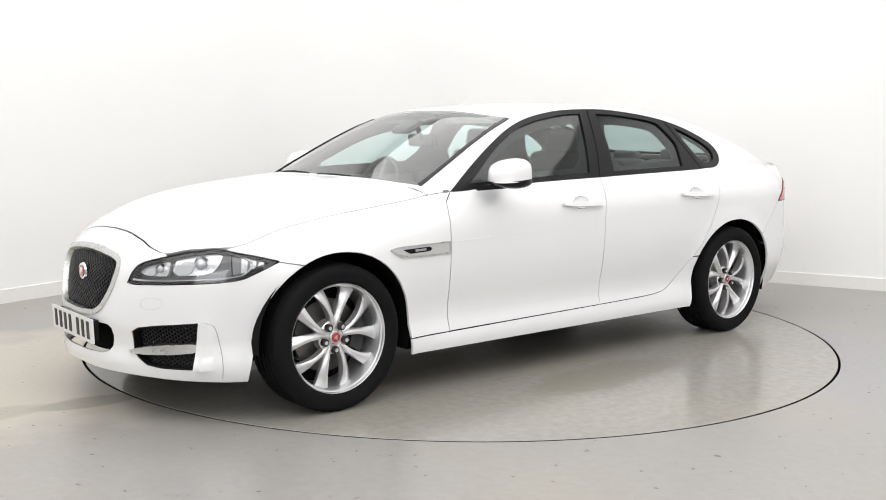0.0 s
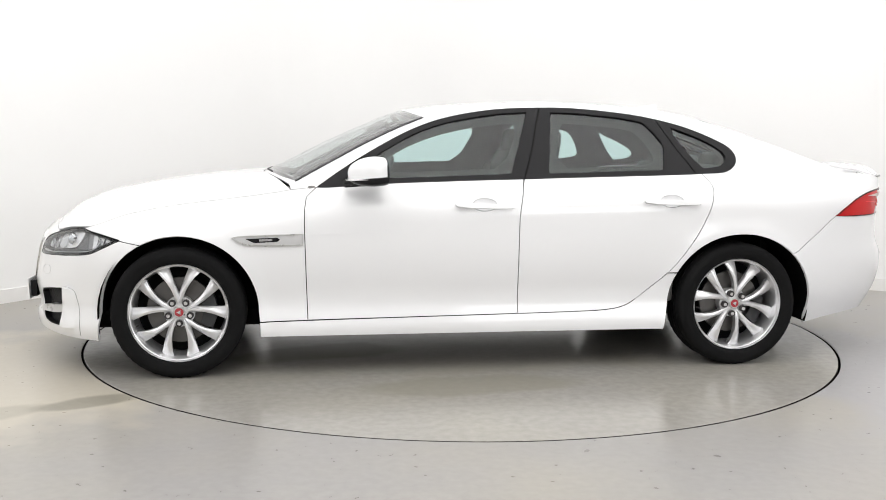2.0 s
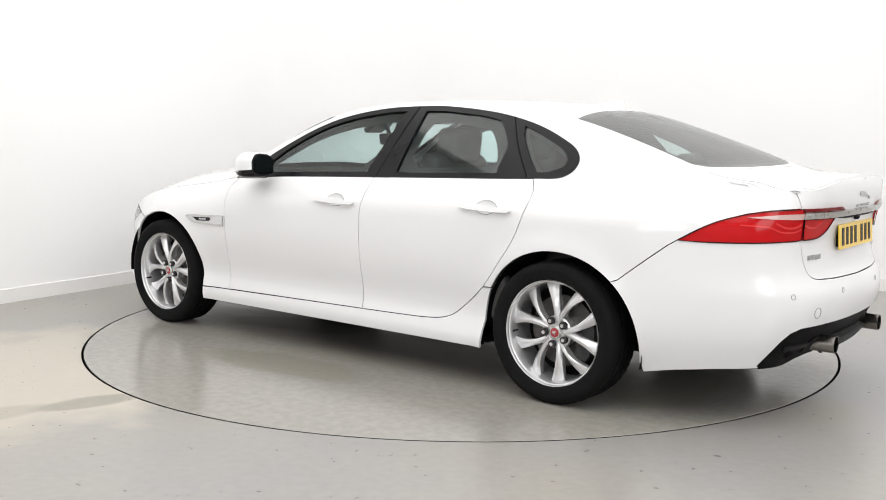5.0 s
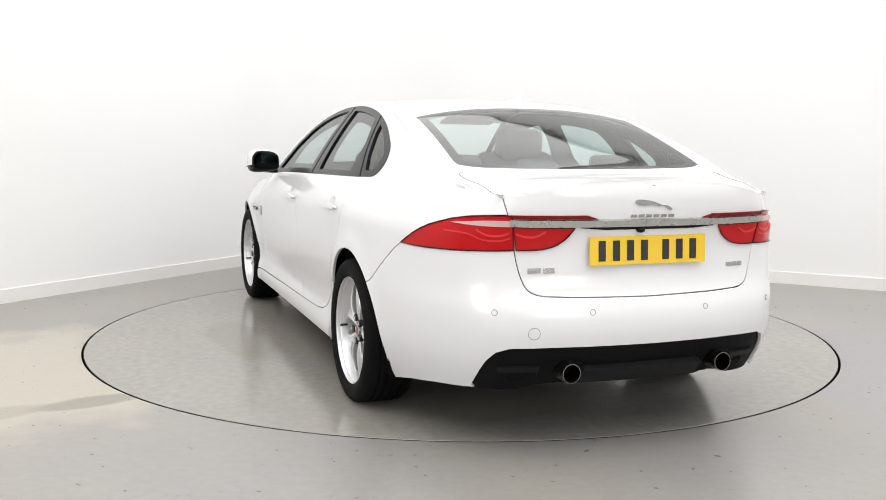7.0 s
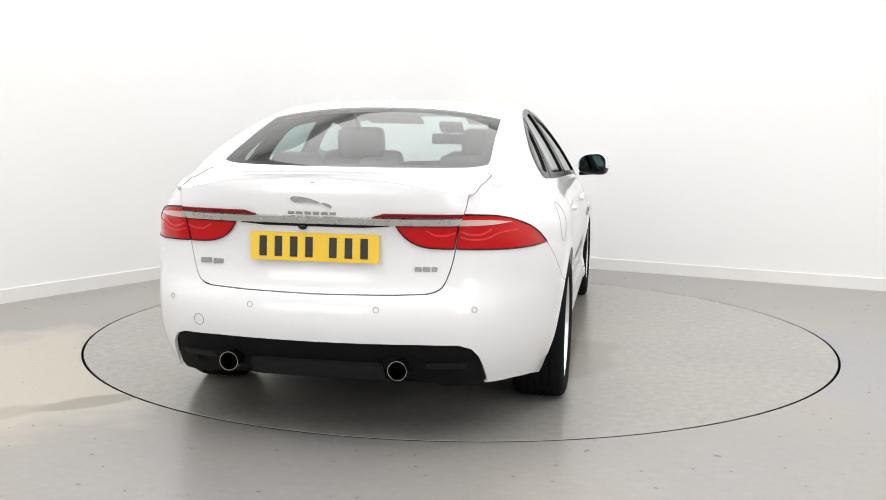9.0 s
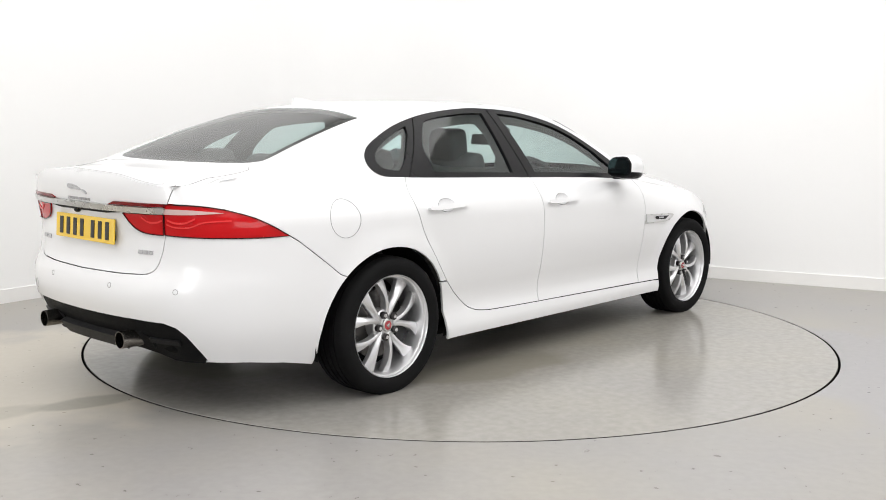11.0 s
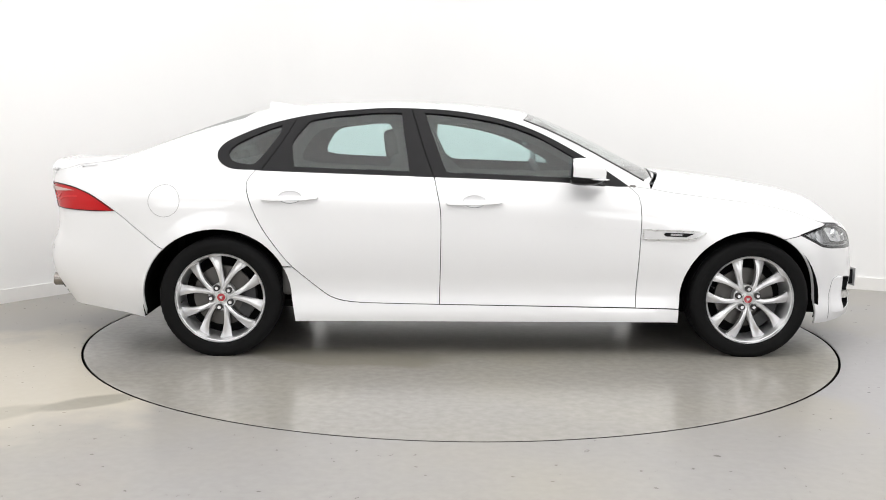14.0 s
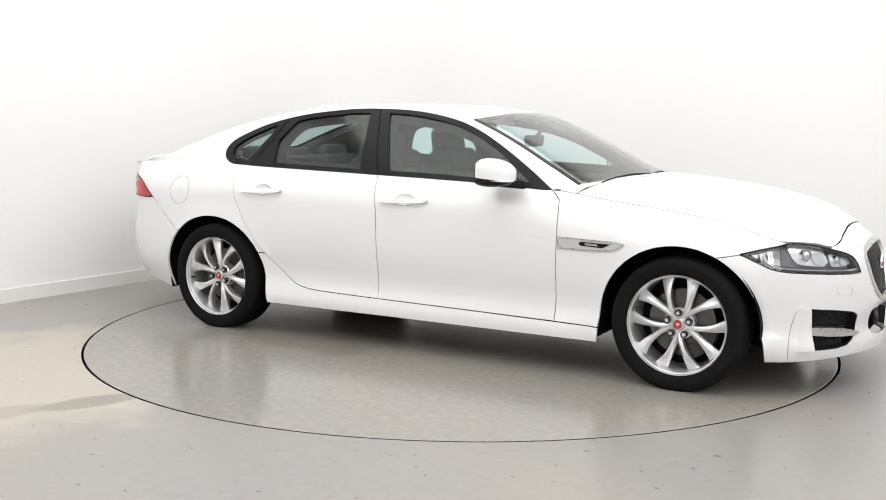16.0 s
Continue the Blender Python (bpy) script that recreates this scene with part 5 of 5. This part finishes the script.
CHROME_BADGE = material("badge_chrome", (.50, .50, .51), .22, metal=.9)
tail_plate("boot_emblem", rounded([(.088, .998), (.082, 1.012), (.05, 1.012), (.01, 1.006), (-.03, .992), (-.075, .968), (-.08, .978), (-.05, .992), (-.02, .985), (.0, .990), (.03, .990), (.06, .988)][::1], 1), "plain chrome emblem shape")
for i in range(6):
    y = .098 - i * .0335
    tail_plate("name_bar", [(y, .954), (y - .024, .954), (y - .024, .943), (y, .943)], "", .004)
for y, w in ((.494, .05), (.435, .044)):
    tail_plate("model_bar", [(y, .748), (y - w, .750), (y - w, .730), (y, .728)], "", .004)
for y, w in ((-.392, .026), (-.424, .026), (-.456, .022)):
    tail_plate("model_bar", [(y, .746), (y - w, .746), (y - w, .729), (y, .729)], "", .004)

# parking sensors, towing cover, fuel flap
for y, z, r in ((.624, .584, .012), (.255, .582, .012), (-.255, .582, .012), (-.624, .584, .012), (.485, .505, .024)):
    d = disc(VR(y, z), z, r)
    emboss("parking_sensor" if r < .02 else "towing_cover", d, wrap_rear, SEAM, car, "", .0012, .001, .012, holes=[shrunk(d, .0022)])
fu = U(-1.778, .872)
d = disc(fu, .872, .088, 44)
mesh("fuel_flap", sheet(d, [shrunk(d, .0022)], wrap, .02, gap=0, lip=.001, lift=.0012), SEAM, car, "round fuel flap", True)

# exhausts and diffuser bar
for s in (1, -1):
    bm = bm_of(revolve([(.038, -.04), (.0385, .075), (.0355, .075), (.0345, -.04)], 36))
    bm.transform(Matrix.Translation((-2.512, s * .343, .350)) @ pose(0, 0, 0, 0, 0, 90))
    pipe = part("exhaust_tip", bm, SOOTY, car, "round chrome exhaust tip")
    bm = bmesh.new()
    bmesh.ops.create_cone(bm, cap_ends=True, segments=28, radius1=.034, radius2=.034, depth=.01, matrix=Matrix.Translation((-2.477, s * .343, .350)) @ pose(0, 0, 0, 0, 90))
    part("exhaust_bore", bm, UNDER, pipe, "sooty black bore")
    v = lambda y, z: (VR(y, z), z)
    hole = rounded([v(s * .44, .385), v(s * .265, .385), v(s * .26, .33), v(s * .28, .30), v(s * .42, .30), v(s * .445, .33)], 1)
    emboss("exhaust_surround", hole, sunk_rear(.016), DIFF_K, car, "", .006, .006)
ridge = [(VR(y, .362), .362) for y in np.linspace(.27, -.27, 10)] + [(VR(y, .306), .306) for y in np.linspace(-.27, .27, 10)]
emboss("diffuser_ridge", ridge, sunk_rear(.016), SATIN, car, "satin black bar between the exhaust tips", .030, .05)
for s in (1, -1):
    side = [(VR(s * y, .366), .366) for y in np.linspace(.44, .60, 6)] + [(VR(s * y, .345), .345) for y in np.linspace(.595, .44, 6)]
    emboss("diffuser_step", side, sunk_rear(.016), SATIN, car, "", .010, .02)

# wing vents
for s in (1, -1):
    flip = s < 0
    v = curve([(U(1.212, .718), .718), (U(1.17, .727), .727), (U(1.05, .731), .731), (U(.857, .737), .737)], 12) + [(U(.857, .676), .676)] + curve([(U(1.0, .673), .673), (U(1.13, .677), .677), (U(1.18, .692), .692), (U(1.212, .714), .714)], 14)
    slot = [(U(1.145, .713), .713), (U(.985, .718), .718), (U(.972, .708), .708), (U(.985, .697), .697), (U(1.10, .692), .692)]
    vent = mesh("wing_vent", sheet(v, [shrunk(v, .009)], wrap, .012, gap=0, lip=.010, lift=.008), SATIN_CHROME, car, "satin chrome side vent with a black slot", flip)
    inner = shrunk(v, .010)
    mesh("vent_face", sheet(inner, [], wrap, .012, gap=-.004, lip=.002, lift=.0055), ALLOY, vent, "", flip)
    mesh("vent_slot", sheet(slot, [], wrap, .014, gap=0, lip=.003, lift=.0095), BLACK, vent, "black slot", flip)
    mesh("vent_badge", sheet([(U(1.075, .711), .711), (U(1.01, .713), .713), (U(1.01, .702), .702), (U(1.075, .700), .700)], [], wrap, .014, gap=0, lip=.002, lift=.0125), CHROME_BADGE, vent, "", flip)
    # crease that runs from the vent into the door
    c = [(U(x, z), z) for x, z in curve([(.83, .733), (.6, .739), (.4, .745), (.25, .750)], 20)]
    k = len(c) - 1
    mesh("door_crease", sheet([(u, z - .005 * (1 - i / k) ** .5) for i, (u, z) in enumerate(c)] + [(u, z + .0005) for u, z in c[::-1]], [], wrap, .02, gap=0, lip=.002, lift=.0016), PAINT, front_doors[0 if s > 0 else 1], "", flip)


def door_mirror(s):
    """Door mirror with white cap, black foot and glass; s is 1 on the left."""
    def egg(flat, grow=1.0, lo=-9, hi=9):
        bm = bmesh.new()
        bmesh.ops.create_uvsphere(bm, u_segments=32, v_segments=20, radius=1)
        for v in bm.verts:
            x, y, z = v.co
            k = 1 + .12 * y
            q = (abs(y) ** 2.8 + abs(z) ** 2.8) ** (1 / 2.8)
            f = math.hypot(y, z) / q if q > 1e-6 else 1
            y, z = y * f, z * f
            sx = x
            v.co = (max(sx, flat) * .130 * grow, y * .100 * grow, (z * .080 if z > 0 else math.copysign(abs(z) ** .6, z) * .066) * k * grow)
        return bm
    at = Matrix.Translation((.505, s * .955, 1.047)) @ (Matrix.Identity(4) if s > 0 else Matrix.Diagonal((1, -1, 1, 1))) @ pose(0, 0, 0, 0, 2, 5)
    bm = egg(-.47)
    bmesh.ops.bisect_plane(bm, geom=bm.verts[:] + bm.edges[:] + bm.faces[:], plane_co=(0, 0, -.022), plane_no=(-.04, 0, -1), clear_outer=True)
    bm.transform(at)
    if s < 0:
        bmesh.ops.reverse_faces(bm, faces=bm.faces[:])
    cap = part("door_mirror", bm, PAINT, car, "white door mirror with black base")
    bm = egg(-.50, .99)
    bm.transform(at)
    if s < 0:
        bmesh.ops.reverse_faces(bm, faces=bm.faces[:])
    part("mirror_body", bm, BLACK, cap, "black lower shell")
    bm = bmesh.new()
    bmesh.ops.create_circle(bm, cap_ends=True, segments=32, radius=1)
    for v in bm.verts:
        x, y, _ = v.co
        f = math.hypot(x, y) / max(1e-6, (abs(x) ** 3 + abs(y) ** 3) ** (1 / 3))
        x, y = x * f, y * f
        v.co = (-.0648, x * .078, (y * .062 if y > 0 else math.copysign(abs(y) ** .6, y) * .046))
    r = bmesh.ops.extrude_face_region(bm, geom=bm.faces[:])
    for v in r["geom"]:
        if isinstance(v, bmesh.types.BMVert):
            v.co.x -= .003
    bmesh.ops.recalc_face_normals(bm, faces=bm.faces[:])
    bm.transform(at)
    part("mirror_glass", bm, MIRROR, cap, "mirror glass with a dark reflection put into its colour")
    bm = bmesh.new()
    vs = [(.50, .86, .975), (.66, .85, .965), (.66, .86, .992), (.50, .86, 1.005), (.47, .97, .985), (.57, .97, .98), (.57, .97, 1.005), (.47, .97, 1.005)]
    w = [bm.verts.new((x, s * y, z)) for x, y, z in vs]
    for f in ((0, 1, 2, 3), (4, 5, 6, 7), (0, 1, 5, 4), (1, 2, 6, 5), (2, 3, 7, 6), (3, 0, 4, 7)):
        bm.faces.new([w[i] for i in f])
    bmesh.ops.recalc_face_normals(bm, faces=bm.faces[:])
    bmesh.ops.bevel(bm, geom=bm.edges[:], offset=.008, segments=2, affect="EDGES")
    part("mirror_foot", bm, BLACK, cap, "black mirror foot")
    bm = bmesh.new()
    bmesh.ops.create_uvsphere(bm, u_segments=20, v_segments=8, radius=1, matrix=at @ Matrix.Translation((.07, .035, -.030)) @ Matrix.Diagonal((.075, .064, .006, 1)))
    part("mirror_indicator", bm, LAMP_SILVER, cap, "clear indicator strip")


door_mirror(1)
door_mirror(-1)

# aerial fin and wipers
bm = bmesh.new()
fin = [(-1.13, .0, 0), (-1.21, .0, .024), (-1.29, 0, .048), (-1.325, 0, .054), (-1.335, 0, .0)]
vs = []
for x, _, h in fin:
    base = float(top(x, 0)[2]) - .004
    w = .004 + .03 * (1 - h / .075) * (1 - abs(x + 1.24) / .16)
    vs.append([bm.verts.new((x, w, base)), bm.verts.new((x, .003, base + h)), bm.verts.new((x, -.003, base + h)), bm.verts.new((x, -w, base))])
for a, b in zip(vs, vs[1:]):
    for k in range(3):
        bm.faces.new((a[k], a[k + 1], b[k + 1], b[k]))
bmesh.ops.recalc_face_normals(bm, faces=bm.faces[:])
part("roof_aerial", bm, PAINT, car, "white shark-fin aerial")


def rod(points, r, name, mat, parent, label=""):
    """A round bar through points."""
    cu = bpy.data.curves.new(name, "CURVE")
    cu.dimensions, cu.bevel_depth, cu.bevel_resolution = "3D", r, 2
    sp = cu.splines.new("POLY")
    sp.points.add(len(points) - 1)
    for p, q in zip(sp.points, points):
        p.co = (*q, 1)
    tmp = bpy.data.objects.new(name, cu)
    me = bpy.data.meshes.new_from_object(tmp)
    bpy.data.objects.remove(tmp)
    me.materials.clear()
    me.materials.append(mat)
    me.shade_smooth()
    ob = new(name, me)
    ob.parent = parent
    return tagged(ob, label)


for a, b in (((1.015, .30), (1.045, .04)), ((1.045, -.04), (.96, -.60))):
    pts = [tuple(top(a[0] + (b[0] - a[0]) * t + .005, a[1] + (b[1] - a[1]) * t) + np.array([0, 0, -.002])) for t in np.linspace(0, 1, 12)]
    rod(pts, .006, "wiper", SATIN, car, "black windscreen wiper")


# ---- inside of the car ----
lining_half = [(.925, .70), (.9, .74)] + [(x, y - .006) for x, y in rail_line(.88, -2.04, 60)] + [(-2.08, .60), (-2.11, .3), (-2.118, 0)]
lining_poly = lining_half + [(x, -y) for x, y in lining_half[::-1][1:]]
lining_poly += curve([(.925, -.70), (1.0, -.5), (1.052, -.25), (1.069, 0), (1.052, .25), (1.0, .5), (.925, .70)], 20)[1:-1]
FG_IN = rounded([(.40, 1.135), (.27, 1.205), (.08, 1.268), (-.175, 1.31), (-.31, 1.318), (-.20, 1.075), (0, 1.068), (.42, 1.055), (.56, 1.045)], 1)
RG_IN = rounded([(-.53, 1.315), (-.63, 1.318), (-.87, 1.295), (-.96, 1.272), (-1.04, 1.15), (-1.03, 1.10), (-.75, 1.088), (-.49, 1.078)], 1)
mesh("headliner", sheet(lining_poly, [shrunk(WS, -.004), shrunk(RW, -.004)], lambda x, y: top(x, y, .03), .06, gap=.03, lip=0), LINING, car, "grey cloth headliner")
both("pillar_trim", sheet(frame_poly, [FG_IN, RG_IN, shrunk(QG, .02)], flank, .05, gap=.002, lip=0, lift=-.028), TRIM, car, "grey inner pillar trim")


def cushion(bm, x, y, z, a, b, c, rx=0, ry=0, r=.05):
    """A padded block with round edges."""
    g = bmesh.ops.create_cube(bm, size=1, matrix=Matrix.Diagonal((a, b, c, 1)))
    vs = g["verts"]
    es = list({e for v in vs for e in v.link_edges})
    made = bmesh.ops.bevel(bm, geom=es, offset=min(r, .48 * min(a, b, c)), segments=4, affect="EDGES", profile=.6)
    keep = {v for f in made["faces"] for v in f.verts} | {v for v in vs if v.is_valid}
    bmesh.ops.transform(bm, matrix=Matrix.Translation((x, y, z)) @ pose(0, 0, 0, rx, ry), verts=list(keep))


def seat(y):
    bm = bmesh.new()
    cushion(bm, -.02, y, .52, .52, .52, .16, 0, -6)
    s = part("front_seat", bm, CABIN, car, "dark leather front seat")
    bm = bmesh.new()
    cushion(bm, -.40, y, .83, .14, .48, .64, 0, -18, .06)
    cushion(bm, -.36, y + .21, .80, .16, .09, .5, 0, -18, .045)
    cushion(bm, -.36, y - .21, .80, .16, .09, .5, 0, -18, .045)
    part("backrest", bm, CABIN, s)
    bm = bmesh.new()
    cushion(bm, -.52, y, 1.185, .14, .27, .18, 0, -8, .05)
    part("headrest", bm, CABIN, s)


seat(.37)
seat(-.37)
bm = bmesh.new()
cushion(bm, -1.05, 0, .50, .52, 1.30, .18, 0, -5, .07)
bench = part("rear_seat", bm, CABIN, car, "dark leather rear bench seat")
for y in (.42, 0, -.42):
    bm = bmesh.new()
    cushion(bm, -1.40, y, .80, .16, .42, .58, 0, -24, .06)
    part("backrest", bm, CABIN, bench)
    bm = bmesh.new()
    cushion(bm, -1.53, y, 1.095, .10, .25 if y else .2, .11 if y else .07, 0, -12, .045)
    part("headrest", bm, CABIN, bench)
bm = bmesh.new()
cushion(bm, .72, 0, .80, .48, 1.44, .26, 0, 8, .07)
cushion(bm, .62, -.37, .945, .26, .42, .08, 0, 4, .035)
cushion(bm, .35, 0, .60, .7, .26, .18, 0, -6, .04)
part("dashboard", bm, CABIN_SOFT, car, "dark grey dashboard")
bm = bmesh.new()
blocks(bm, [(-1.76, 0, 1.035, .46, 1.18, .02)])
part("parcel_shelf", bm, CABIN_SOFT, car, "dark parcel shelf", smooth=False)
bm = bmesh.new()
blocks(bm, [(-.3, 0, .285, 2.4, 1.5, .04), (-1.75, 0, .66, .04, 1.3, .7), (1.02, 0, .60, .04, 1.3, .64)])
part("cabin_floor", bm, UNDER, car, "dark cabin carpet", smooth=False)
for s in (1, -1):
    bm = bmesh.new()
    cushion(bm, .30, s * .79, .66, 1.08, .07, .64, 0, 0, .03)
    part("door_card", bm, CABIN_SOFT, front_doors[0 if s > 0 else 1], "dark inner door panel")
    bm = bmesh.new()
    cushion(bm, -.72, s * .79, .67, .86, .07, .66, 0, 0, .03)
    part("door_card", bm, CABIN_SOFT, rear_doors[0 if s > 0 else 1], "dark inner door panel")
# steering wheel on the right, mirror, visors
m = Matrix.Translation((.36, -.37, .925)) @ pose(0, 0, 0, 0, 66, 0)
pts = [tuple(m @ Vector((.18 * math.cos(2 * math.pi * i / 40), .18 * math.sin(2 * math.pi * i / 40), 0))) for i in range(41)]
sw = rod(pts, .016, "steering_wheel", CABIN, car, "dark leather steering wheel")
bm = bmesh.new()
bmesh.ops.create_cone(bm, cap_ends=True, segments=24, radius1=.07, radius2=.05, depth=.05, matrix=m)
part("wheel_boss", bm, CABIN, sw)
for a in (0, 180, 90):
    c, d = math.cos(radians(a)), math.sin(radians(a))
    rod([tuple(m @ Vector((c * .05, d * .05, 0))), tuple(m @ Vector((c * .175, d * .175, 0)))], .014, "wheel_spoke", CABIN_SOFT, sw)
bm = bmesh.new()
cushion(bm, .30, -.01, 1.205, .03, .24, .07, 0, 10, .02)
im = part("interior_mirror", bm, BLACK, car, "black interior mirror")
rod([(.31, 0, 1.21), (.36, 0, 1.31)], .014, "mirror_stem", BLACK, im)
bm = bmesh.new()
cushion(bm, .42, 0, 1.282, .12, .16, .035, 0, 28, .015)
part("sensor_housing", bm, BLACK, car, "black sensor housing behind the windscreen")
for s in (1, -1):
    bm = bmesh.new()
    cushion(bm, .16, s * .33, 1.33, .16, .36, .02, 0, 14, .009)
    part("sun_visor", bm, LINING, car, "grey sun visor")


def motions():
    """The turntable and the car on it turn together."""
    rows_car, rows_table = [], []
    for i in range(65):
        t = i * .25
        a = START - PACE * t
        m = pose(0, 0, 0, 0, 0, a)
        rows_table.append((t, m))
        rows_car.append((t, Matrix.Translation(m @ OFF) @ m @ pose(0, 0, 0, LEAN)))
    walk(turntable, rows_table)
    walk(car, rows_car)


motions()
